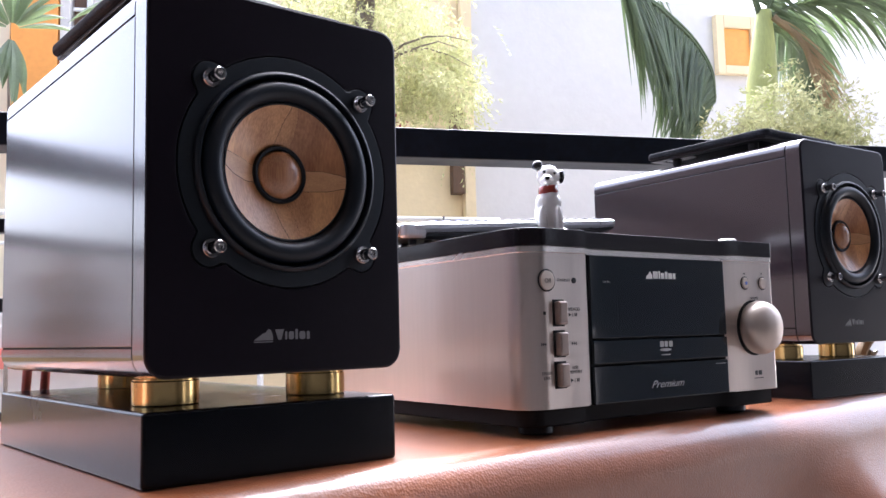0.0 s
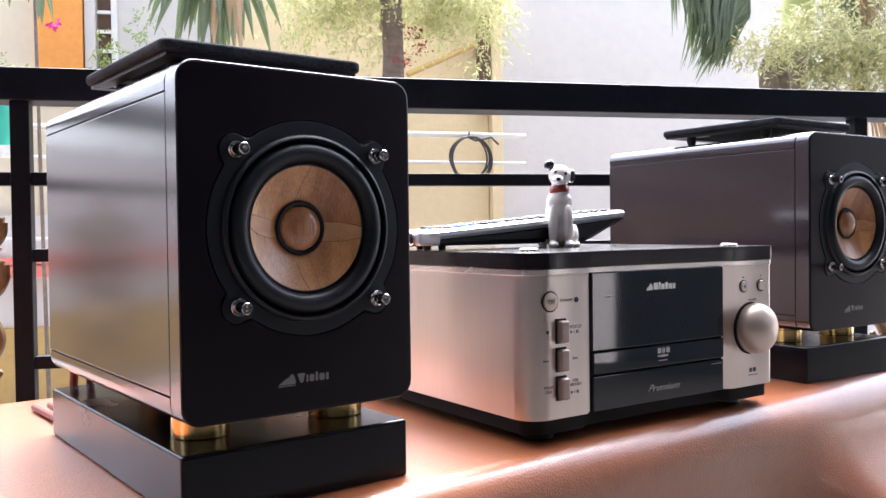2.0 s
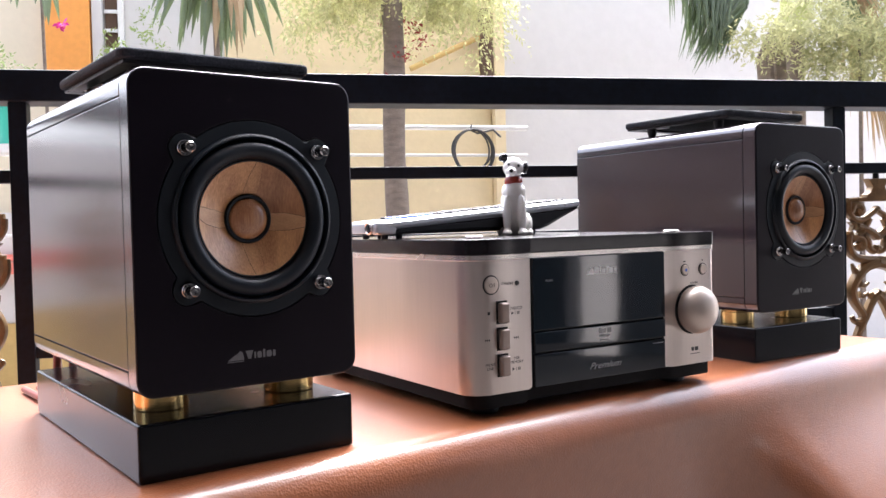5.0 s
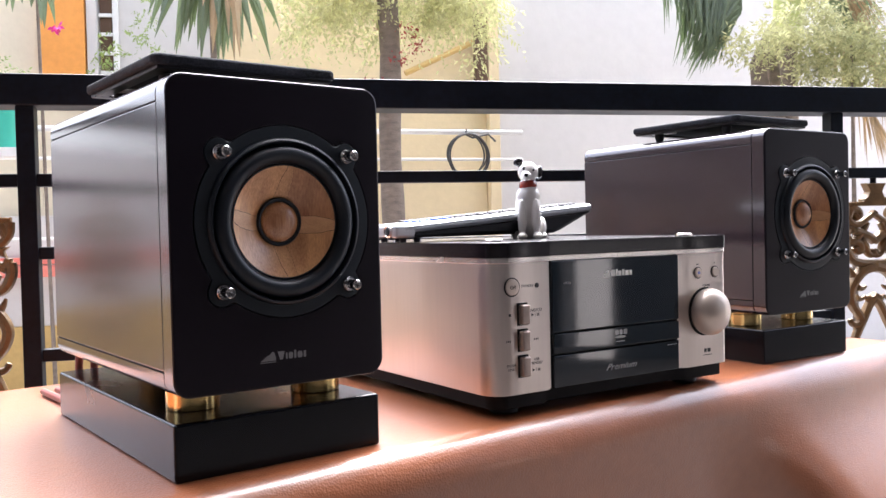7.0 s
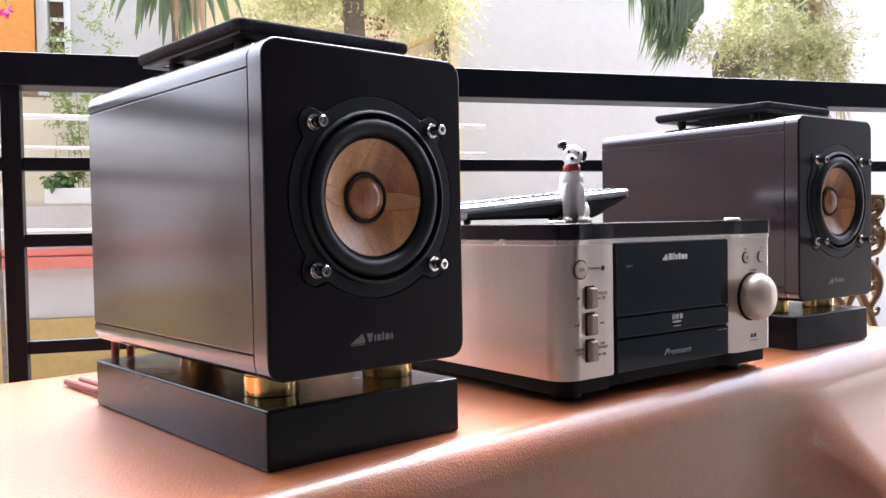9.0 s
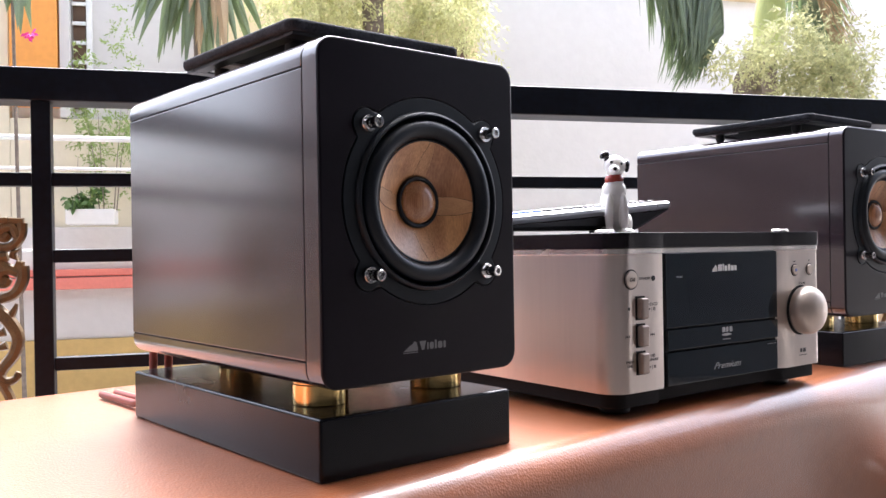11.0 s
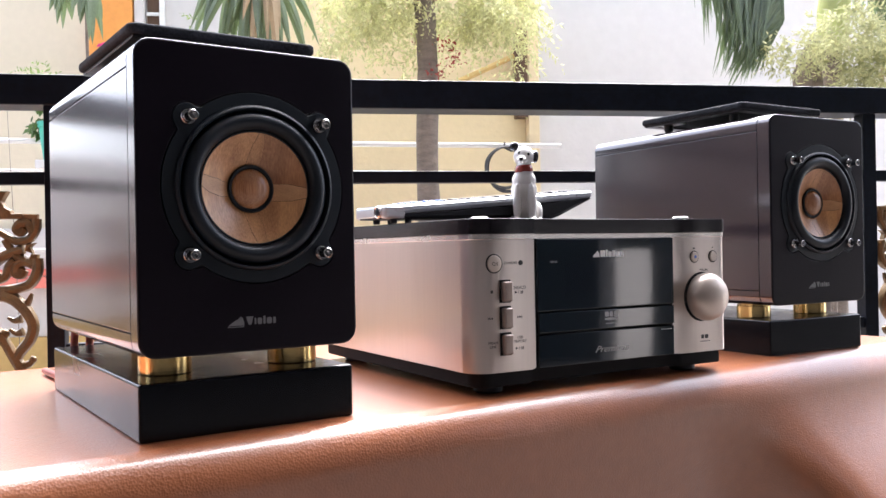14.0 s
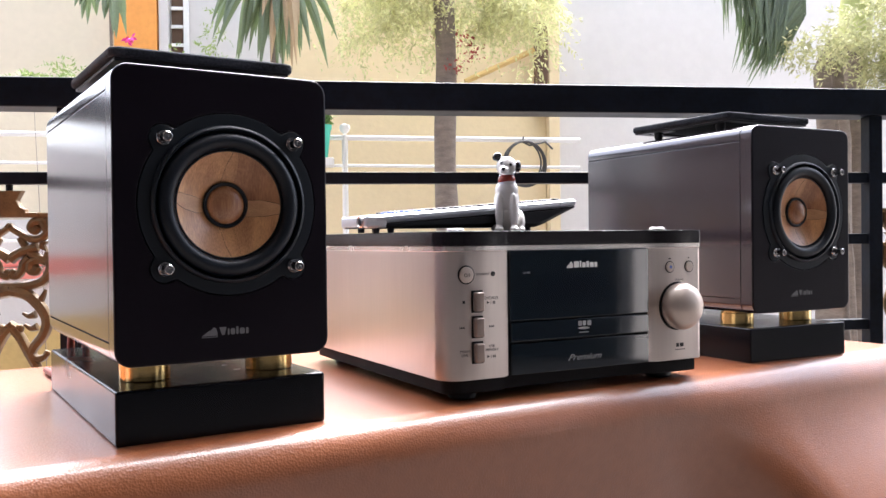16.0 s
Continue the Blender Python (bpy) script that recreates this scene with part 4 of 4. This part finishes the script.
single("brace", bm, OCHRE, YARD, "yellow diagonal brace on the timber post", "brace")

win = thing("window_1", YARD, "narrow window with dark opening and white bars", "window", kind="structure")
part("opening", box(-1.605, -1.560, 0.018, 0.028, 0.66, 1.45), DARKWOOD, win)
for i in range(10):
    z = 0.68 + i * 0.075
    part("bar", box(-1.608, -1.556, 0.006, 0.016, z, z + 0.014, 0.002), PIPE, win)
part("frame", box(-1.556, -1.535, 0.004, 0.028, 0.64, 1.45, 0.003), PIPE, win)
win2 = thing("window_2", YARD, "yellow framed window with orange shutter", "window", kind="structure")
for x0, x1, z0, z1 in ((1.18, 1.22, 1.22, 1.50), (1.36, 1.41, 1.22, 1.50), (1.22, 1.36, 1.44, 1.50), (1.22, 1.36, 1.22, 1.26)):
    part("frame", box(x0, x1, -0.06, -0.022, z0, z1, 0.004), YELLOW, win2)
part("shutter", box(1.22, 1.36, -0.045, -0.024, 1.26, 1.44, 0.004), ORANGE, win2)


# ---- yard: railing, hose, pots ----
rail = thing("yard_railing", YARD, "white painted pipe railing in the yard", "railing")
for z in (0.478, 0.376, 0.10):
    part("pipe", tube([(-2.6, -0.44, z + 0.02), (-1.2, -0.44, z + 0.006), (-0.02, -0.44, z - 0.004)], 0.010 if z > 0.4 else 0.006, 10), PIPE, rail)
for x in (-2.32, -0.905):
    post = part("post", lathe([(0, -0.62), (0.011, -0.62), (0.011, 0.485), (0.007, 0.492), (0.007, 0.497), (0.017, 0.506), (0.020, 0.517), (0.017, 0.529), (0, 0.535)], 16, "z", (x, -0.44, 0)), PIPE, rail)

hose = bmesh.new()
for k, (dx, dz, r, ry) in enumerate(((0.0, 0.0, 0.076, 0.074), (0.006, -0.006, 0.072, 0.082), (-0.005, -0.003, 0.068, 0.078), (0.003, -0.010, 0.078, 0.084))):
    c = [(-0.240 + dx + r * math.cos(radians(a)), -0.458 - 0.006 * k + 0.004 * math.sin(radians(3 * a)), 0.392 + dz + ry * math.sin(radians(a))) for a in range(0, 361, 10)]
    tube(c, 0.0033, 6, hose)
tube([(-0.24, -0.455, 0.485), (-0.245, -0.465, 0.465), (-0.22, -0.47, 0.452), (-0.16, -0.47, 0.465), (-0.13, -0.46, 0.440)], 0.004, 6, hose)
single("hose_coil", hose, HOSE, YARD, "black garden hose coiled over the white railing", "hose")


def leaf_cloud(bm, centre, size, count, leaf, seed, droop=0.3, mat_index=0):
    """Many small leaves in uneven clumps."""
    rnd = random.Random(seed)
    clumps = [Vector((rnd.gauss(0, 0.42), rnd.gauss(0, 0.42), rnd.gauss(0, 0.42))) for _ in range(max(5, count // 45))]
    for _ in range(count):
        c = rnd.choice(clumps)
        p = c + Vector((rnd.gauss(0, 0.13), rnd.gauss(0, 0.13), rnd.gauss(0, 0.13)))
        p = Vector((p.x * size[0], p.y * size[1], p.z * size[2])) + Vector(centre)
        d = Vector((rnd.uniform(-1, 1), rnd.uniform(-1, 1), rnd.uniform(-1, 1) - droop)).normalized()
        s = d.orthogonal().normalized()
        s = (s * math.cos(rnd.random() * 6.28) + d.cross(s) * math.sin(rnd.random() * 6.28)).normalized()
        L = leaf * rnd.uniform(0.6, 1.4)
        w = L * 0.22
        f = bm.faces.new([bm.verts.new(q) for q in (p, p + d * L * 0.5 + s * w, p + d * L, p + d * L * 0.5 - s * w)])
        f.material_index = mat_index
    return bm


def sprigs(bm, centre, size, count, leaf, seed, droop=0.6, twig=0.09, leaves=9):
    """Airy foliage: many fine twigs in uneven clumps, each with a few narrow leaves on both sides."""
    rnd = random.Random(seed)
    clumps = [(Vector((rnd.gauss(0, 0.42), rnd.gauss(0, 0.42), rnd.gauss(0, 0.42))), rnd.uniform(0.08, 0.2)) for _ in range(max(5, count // 14))]
    for _ in range(count):
        c, wide = rnd.choice(clumps)
        p = c + Vector((rnd.gauss(0, wide), rnd.gauss(0, wide), rnd.gauss(0, wide)))
        p = Vector((p.x * size[0], p.y * size[1], p.z * size[2])) + Vector(centre)
        d = Vector((rnd.uniform(-1, 1), rnd.uniform(-1, 1), rnd.uniform(-0.9, 0.6) - droop * 0.5)).normalized()
        T = twig * rnd.uniform(0.5, 1.4)
        for k in range(leaves):
            q = (k + 1) / leaves
            at = p + d * T * q + Vector((0, 0, -droop * 0.35 * T * q * q))
            side = Vector((rnd.uniform(-1, 1), rnd.uniform(-1, 1), rnd.uniform(-1, 1)))
            side = (side - d * side.dot(d)).normalized() * (1 if k % 2 else -1)
            o = (d * 0.7 + side * 0.8 + Vector((0, 0, -0.3 * droop))).normalized()
            w = o.orthogonal().normalized()
            w = w * math.cos(k * 2.4) + o.cross(w) * math.sin(k * 2.4)
            L = leaf * rnd.uniform(0.6, 1.35) * (1 - 0.4 * q)
            bm.faces.new([bm.verts.new(v) for v in (at, at + o * L * 0.45 + w * L * 0.17, at + o * L, at + o * L * 0.45 - w * L * 0.17)])
    return bm


def pot_plant(m, size, label, leaves, seed, hang=0.0):
    root = thing("plant_pot", m, label, "plant pot", "yard plant pots")
    r, h = size
    part("pot", lathe([(0, 0), (r * 0.72, 0), (r * 0.98, h * 0.86), (r * 1.06, h * 0.86), (r * 1.08, h), (r * 0.98, h), (r * 0.94, h * 0.88), (0, h * 0.88)], 28, "z"), TEAL, root, "turquoise plastic pot")
    part("soil", lathe([(0, h * 0.90), (r * 0.93, h * 0.90)], 20, "z"), SOIL, root)
    bm = leaf_cloud(bmesh.new(), (0, 0, h * 1.25), (r * 1.3, r * 1.3, h * 0.45), leaves, 0.03, seed)
    part("foliage", bm, LEAF_DARK, root, smooth=0)


for x, z in ((-1.833, 0.420), (-1.000, 0.404)):
    single("shelf", box(x - 0.055, x + 0.055, -0.505, -0.415, z - 0.030, z, 0.003), PIPE, YARD, "small white shelf clamped on the pipe railing", "shelf", "pot shelves")
pot_plant(YARD @ pose(-1.833, -0.46, 0.420), (0.053, 0.132), "turquoise plastic plant pot on a small white shelf", 260, 5)
pot_plant(YARD @ pose(-1.000, -0.46, 0.404), (0.045, 0.12), "small turquoise plant pot on the railing shelf", 120, 8)
planter = thing("plant_box", YARD, "white window box with trailing green plants", "plant box")
part("trough", box(-1.61, -1.44, -0.20, -0.09, 0.205, 0.262, 0.006), PIPE, planter)
part("foliage", leaf_cloud(bmesh.new(), (-1.53, -0.16, 0.30), (0.10, 0.06, 0.07), 260, 0.03, 12, 0.8), LEAF_DARK, planter, smooth=0)


# ---- yard: trees ----
def slender_tree():
    root = thing("tree", YARD @ pose(-0.568, -0.75, 0), "slender grey trunk tree with airy pale green leaves", "tree")
    rnd = random.Random(4)
    pts = [(0.004 * math.sin(k * 1.3), 0.003 * math.cos(k), -0.62 + 0.12 * k) for k in range(17)]
    part("trunk", tube(pts, [0.043 - 0.0007 * k + 0.0015 * math.sin(k * 2.1) for k in range(17)], 14), BARK, root)
    for k in range(16):
        a = rnd.uniform(0, 6.28)
        z = rnd.uniform(0.84, 1.4)
        q = [Vector((0, 0, z))]
        for j in range(5):
            q.append(q[-1] + Vector((0.075 * math.cos(a), 0.075 * math.sin(a), 0.05 - 0.022 * j + rnd.uniform(-0.01, 0.01))))
            a += rnd.uniform(-0.3, 0.3)
        part("limb", tube(q, [0.006, 0.005, 0.004, 0.003, 0.002, 0.001], 6), BARK, root)
    bm = bmesh.new()
    sprigs(bm, (-0.03, 0.05, 1.04), (0.38, 0.30, 0.30), 1500, 0.026, 21, 0.9)
    sprigs(bm, (-0.26, 0.0, 0.87), (0.20, 0.2, 0.12), 230, 0.026, 22, 1.1)
    sprigs(bm, (0.22, 0.0, 0.88), (0.15, 0.2, 0.12), 230, 0.026, 23, 1.1)
    sprigs(bm, (0.30, 0.1, 1.0), (0.13, 0.12, 0.22), 300, 0.026, 26, 0.9)
    sprigs(bm, (0.0, 0.1, 1.38), (0.42, 0.3, 0.22), 420, 0.028, 25, 0.9)
    part("crown", bm, LEAF, root, smooth=0)
    fl = leaf_cloud(bmesh.new(), (0.0, -0.05, 0.745), (0.16, 0.08, 0.13), 260, 0.014, 31, 0.5)
    part("blossom", fl, FLOWER, root, "dark red berries on the trunk", smooth=0)


slender_tree()


def frond(base, direction, length, droop, leaflets, leaf_len, seed, width=0.015, spread=55, start=0.12):
    """One feathered palm frond: a bending rib with drooping leaflets on both sides."""
    rnd = random.Random(seed)
    bm = bmesh.new()
    d = Vector(direction).normalized()
    p = Vector(base)
    n = 24
    pts = [p.copy()]
    for k in range(n):
        d = (d + Vector((0, 0, -droop / n * (0.4 + 1.4 * k / n)))).normalized()
        p = p + d * length / n
        pts.append(p.copy())
    tube(pts, [0.008 * (1 - 0.85 * k / n) for k in range(n + 1)], 5, bm)
    for i in range(leaflets):
        q = start + (1 - start) * i / leaflets
        k = min(n - 1, int(q * n))
        c = pts[k].lerp(pts[k + 1], q * n - k)
        along = (pts[k + 1] - pts[k]).normalized()
        side = along.cross(Vector((0, 0, 1)))
        side = side.normalized() if side.length > 0.05 else Vector((1, 0, 0))
        for s in (-1, 1):
            a = radians(spread + rnd.uniform(-8, 8) - 25 * q)
            out = (along * math.cos(a) + side * s * math.sin(a) + Vector((0, 0, rnd.uniform(-0.05, 0.15)))).normalized()
            L = leaf_len * (0.55 + 0.9 * math.sin(math.pi * min(1, q * 0.9 + 0.08))) * rnd.uniform(0.85, 1.1)
            prev = None
            cc = c.copy()
            o = out.copy()
            flatn = o.cross(Vector((0, 0, 1)))
            flatn = (flatn.normalized() if flatn.length > 0.05 else side) * 0.8 + Vector((0, 0, 0.35))
            for j in range(5):
                w = width * (0.5, 1.0, 0.9, 0.55, 0.08)[j] * 0.5
                pair = [bm.verts.new(cc + flatn * w), bm.verts.new(cc - flatn * w)]
                if prev:
                    bm.faces.new((prev[0], prev[1], pair[1], pair[0]))
                prev = pair
                o = (o + Vector((0, 0, -0.30 - 0.1 * rnd.random()))).normalized()
                cc = cc + o * L / 4
    return bm


def palm(x, y, z_crown, label, fronds, shaft=True, trunk_r=0.05, lean=0.0, start=0.12, spread=55):
    root = thing("palm_tree", YARD @ pose(x, y, 0), label, "palm tree")
    top = z_crown
    pts = [(lean * (k / 10) ** 2, 0, -0.62 + (top - 0.35 + 0.62) * k / 10) for k in range(11)]
    part("trunk", tube(pts, [trunk_r * (1.15 - 0.03 * k + 0.02 * (k % 2)) for k in range(11)], 16), BARK, root)
    if shaft:
        part("crownshaft", tube([(lean, 0, top - 0.37), (lean + 0.01, 0, top - 0.25), (lean + 0.025, 0, top - 0.1), (lean + 0.035, 0, top + 0.03)], [trunk_r * 1.35, trunk_r * 1.45, trunk_r * 1.1, trunk_r * 0.7], 18), SHAFT, root, "smooth yellow-green crownshaft")
    for i, (dx, dy, dz, L, droop, ll, dry) in enumerate(fronds):
        part("frond", frond((lean + 0.03, 0, top), (dx, dy, dz), L, droop, 85, ll, 100 + i + int(x * 50), start=start, spread=spread), PALM_DRY if dry else PALM, root, "dry brown frond" if dry else "", smooth=0)
    return root


def hanging_frond(rib, leaflets, length, a0, a1, width, seed):
    """An arching rib given by a few points, with leaflets that hang off it to one side; a0, a1: their directions from root to tip."""
    rnd = random.Random(seed)
    pts = smooth_path([Vector(p) for p in rib], 8)
    bm = tube(pts, [0.012 * (1 - 0.8 * k / len(pts)) for k in range(len(pts))], 6)
    for i in range(leaflets):
        q = (i + rnd.random()) / leaflets
        c = pts[min(len(pts) - 1, int(q * len(pts)))].copy()
        a = radians(a0 + (a1 - a0) * q + rnd.uniform(-9, 9))
        d = Vector((math.cos(a), rnd.uniform(-0.35, 0.2), math.sin(a))).normalized()
        L = length * (0.7 + 0.5 * math.sin(math.pi * q)) * rnd.uniform(0.8, 1.1)
        side = d.cross(Vector((0, -1, 0))).normalized()
        prev = None
        for k in range(7):
            w = width * (0.5, 0.9, 1.0, 0.95, 0.75, 0.45, 0.05)[k] * 0.5
            row = [bm.verts.new(c - side * w), bm.verts.new(c + Vector((0, -0.4 * w, 0))), bm.verts.new(c + side * w)]
            if prev:
                bm.faces.new((prev[0], prev[1], row[1], row[0]))
                bm.faces.new((prev[1], prev[2], row[2], row[1]))
            prev = row
            d = (d + Vector((0, 0, -0.10))).normalized()
            c = c + d * L / 6
    return bm


grown = palm(0.74, -1.00, 1.10, "palm tree with yellow-green crownshaft and drooping fronds", [
    (0.3, -0.4, 0.9, 0.9, 1.4, 0.3, False), (0.9, -0.2, 0.5, 0.8, 1.8, 0.3, False),
    (0.7, 0.6, 0.6, 0.9, 1.9, 0.3, False)], spread=30, trunk_r=0.036)
arch = [(0.035, 0, 1.08), (-0.12, -0.02, 1.42), (-0.38, -0.03, 1.54), (-0.55, -0.04, 1.38), (-0.49, -0.05, 1.18), (-0.37, -0.05, 1.08), (-0.27, -0.05, 0.99), (-0.21, -0.05, 0.89), (-0.20, -0.05, 0.79)]
part("frond", hanging_frond(arch, 320, 0.35, -5, -150, 0.011, 61), PALM, grown, smooth=0)
part("frond", hanging_frond([(x + 0.04, y + 0.06, z + 0.03) for x, y, z in arch], 220, 0.32, -5, -140, 0.011, 62), PALM, grown, smooth=0)
stalk = [(0.05, -0.03, 1.10), (0.144, -0.05, 1.004), (0.19, -0.05, 0.854), (0.268, -0.05, 0.684), (0.33, -0.05, 0.56)]
part("frond", hanging_frond(stalk, 95, 0.22, -22, -80, 0.006, 63), PALM_DRY, grown, "dry brown frond", smooth=0)
part("frond", hanging_frond([(x - 0.01, y + 0.04, z - 0.1) for x, y, z in stalk[2:]], 46, 0.20, -100, -60, 0.008, 64), PALM_DRY, grown, "dry brown frond", smooth=0)


def fan_leaf(hub, a0, a1, n, length, seed, width=0.027, tilt=0.35):
    """A palm fan: long folded blades that spread from one hub and bend down at their tips."""
    rnd = random.Random(seed)
    bm = bmesh.new()
    h = Vector(hub)
    n = int(n * 1.5)
    for i in range(n):
        a = radians(a0 + (a1 - a0) * (i + rnd.uniform(-0.9, 0.9)) / (n - 1))
        d = Vector((math.cos(a), rnd.uniform(-tilt, tilt) - 0.15, math.sin(a))).normalized()
        L = length * rnd.uniform(0.6, 1.12)
        w = width * rnd.uniform(0.7, 1.15)
        side = d.cross(Vector((0, -1, 0))).normalized()
        fold = Vector((0, 0.35 * w, 0))
        c, prev = h + d * 0.02, None
        for k in range(8):
            ww = w * (0.18, 0.55, 0.85, 1.0, 0.95, 0.75, 0.42, 0.04)[k] * 0.5
            row = [bm.verts.new(c - side * ww + fold * ww / w), bm.verts.new(c - fold * ww / w), bm.verts.new(c + side * ww + fold * ww / w)]
            if prev:
                bm.faces.new((prev[0], prev[1], row[1], row[0]))
                bm.faces.new((prev[1], prev[2], row[2], row[1]))
            prev = row
            d = (d + Vector((0, 0, -0.03 * k - 0.015))).normalized()
            c = c + d * L / 7
    return bm


def fan_palm(x, y, top, label, leaves, trunk_r=0.016):
    root = thing("palm_tree", YARD @ pose(x, y, 0), label, "palm tree")
    part("trunk", tube([(0.02, 0.03, -0.62), (0.01, 0.03, 0.0), (0.0, 0.02, top)], [trunk_r * 1.3, trunk_r, trunk_r * 0.8], 12), BARK, root)
    for k, (dx, dy, dz, a0, a1, n, L, dry) in enumerate(leaves):
        part("fan", fan_leaf((dx, dy, top + dz), a0, a1, n, L, 300 + k + int(abs(x) * 70)), PALM_DRY if dry else PALM, root, "dry orange-brown blades" if dry else "", smooth=0)


fan_palm(-1.13, -0.90, 1.02, "fan palm with broad hanging green blades", [
    (0.02, -0.05, 0.00, -122, -58, 13, 0.36, False), (-0.03, 0.00, 0.02, -128, -70, 9, 0.34, False), (0.05, 0.04, 0.00, -108, -52, 9, 0.38, False), (0.05, -0.08, 0.00, -104, -76, 5, 0.36, True), (-0.08, 0.10, 0.10, 110, 200, 10, 0.26, False), (0.08, 0.10, 0.10, -20, 70, 10, 0.26, False)], 0.011)
fan_palm(-1.69, -0.62, 1.02, "tall fan palm with hanging green blades by the wall", [
    (0.02, -0.04, 0.00, -106, -72, 8, 0.21, False), (-0.06, 0.0, 0.00, -118, -84, 6, 0.17, False), (0.0, 0.05, 0.05, 20, 160, 14, 0.25, False)], 0.006)


def bush(x, y, z, size, count, seed, label, stems=4, thick=0.012, leaf=None, base=-0.62):
    root = thing("bush", YARD @ pose(x, y, 0), label, "bush")
    rnd = random.Random(seed)
    for k in range(stems):
        a = rnd.uniform(0, 6.28)
        part("stem", tube([(0.03 * math.cos(a), 0.03 * math.sin(a), base), (0.05 * math.cos(a), 0.05 * math.sin(a), base + (z - base) * 0.5), (size[0] * 0.5 * math.cos(a), size[1] * 0.5 * math.sin(a), z)], [thick, thick * 0.75, thick * 0.35], 6), BARK, root)
    part("foliage", sprigs(bmesh.new(), (0, 0, z), size, count // 9, 0.024, seed, 0.3, 0.07), leaf or LEAF, root, smooth=0)


bush(0.66, -1.20, 0.67, (0.26, 0.14, 0.16), 5600, 41, "pale green fine-leaved bush under the palm", stems=1)
bush(0.90, -1.12, 0.67, (0.16, 0.15, 0.16), 3400, 42, "pale green fine-leaved bush by the white wall", stems=1)
bush(-1.47, -0.145, 0.66, (0.16, 0.08, 0.34), 1500, 43, "thin climbing plant before the white wall", thick=0.002, leaf=LEAF_MID, base=0.25)
bush(-1.53, -0.145, 0.46, (0.08, 0.06, 0.20), 650, 45, "green trailing vine over the window box", stems=2, thick=0.0016, leaf=LEAF_MID, base=0.25)
bush(-1.92, -0.50, 0.675, (0.16, 0.1, 0.05), 560, 44, "small green shrub by the wall", stems=1, thick=0.002, leaf=LEAF_MID)
single("stump", tube([(0, 0, -0.62), (0.01, 0, 0.4), (-0.01, 0, 0.62), (0.02, 0, 0.72)], [0.06, 0.05, 0.045, 0.025], 12), BARK, YARD @ pose(0.60, -1.10, 0), "grey dead stump among the bushes", "tree stump")
single("flower", leaf_cloud(bmesh.new(), (0, 0, 0), (0.02, 0.02, 0.02), 30, 0.02, 51), MAGENTA, YARD @ pose(-1.70, -0.30, 0.855), "single magenta blossom on a climbing stem", "flower")
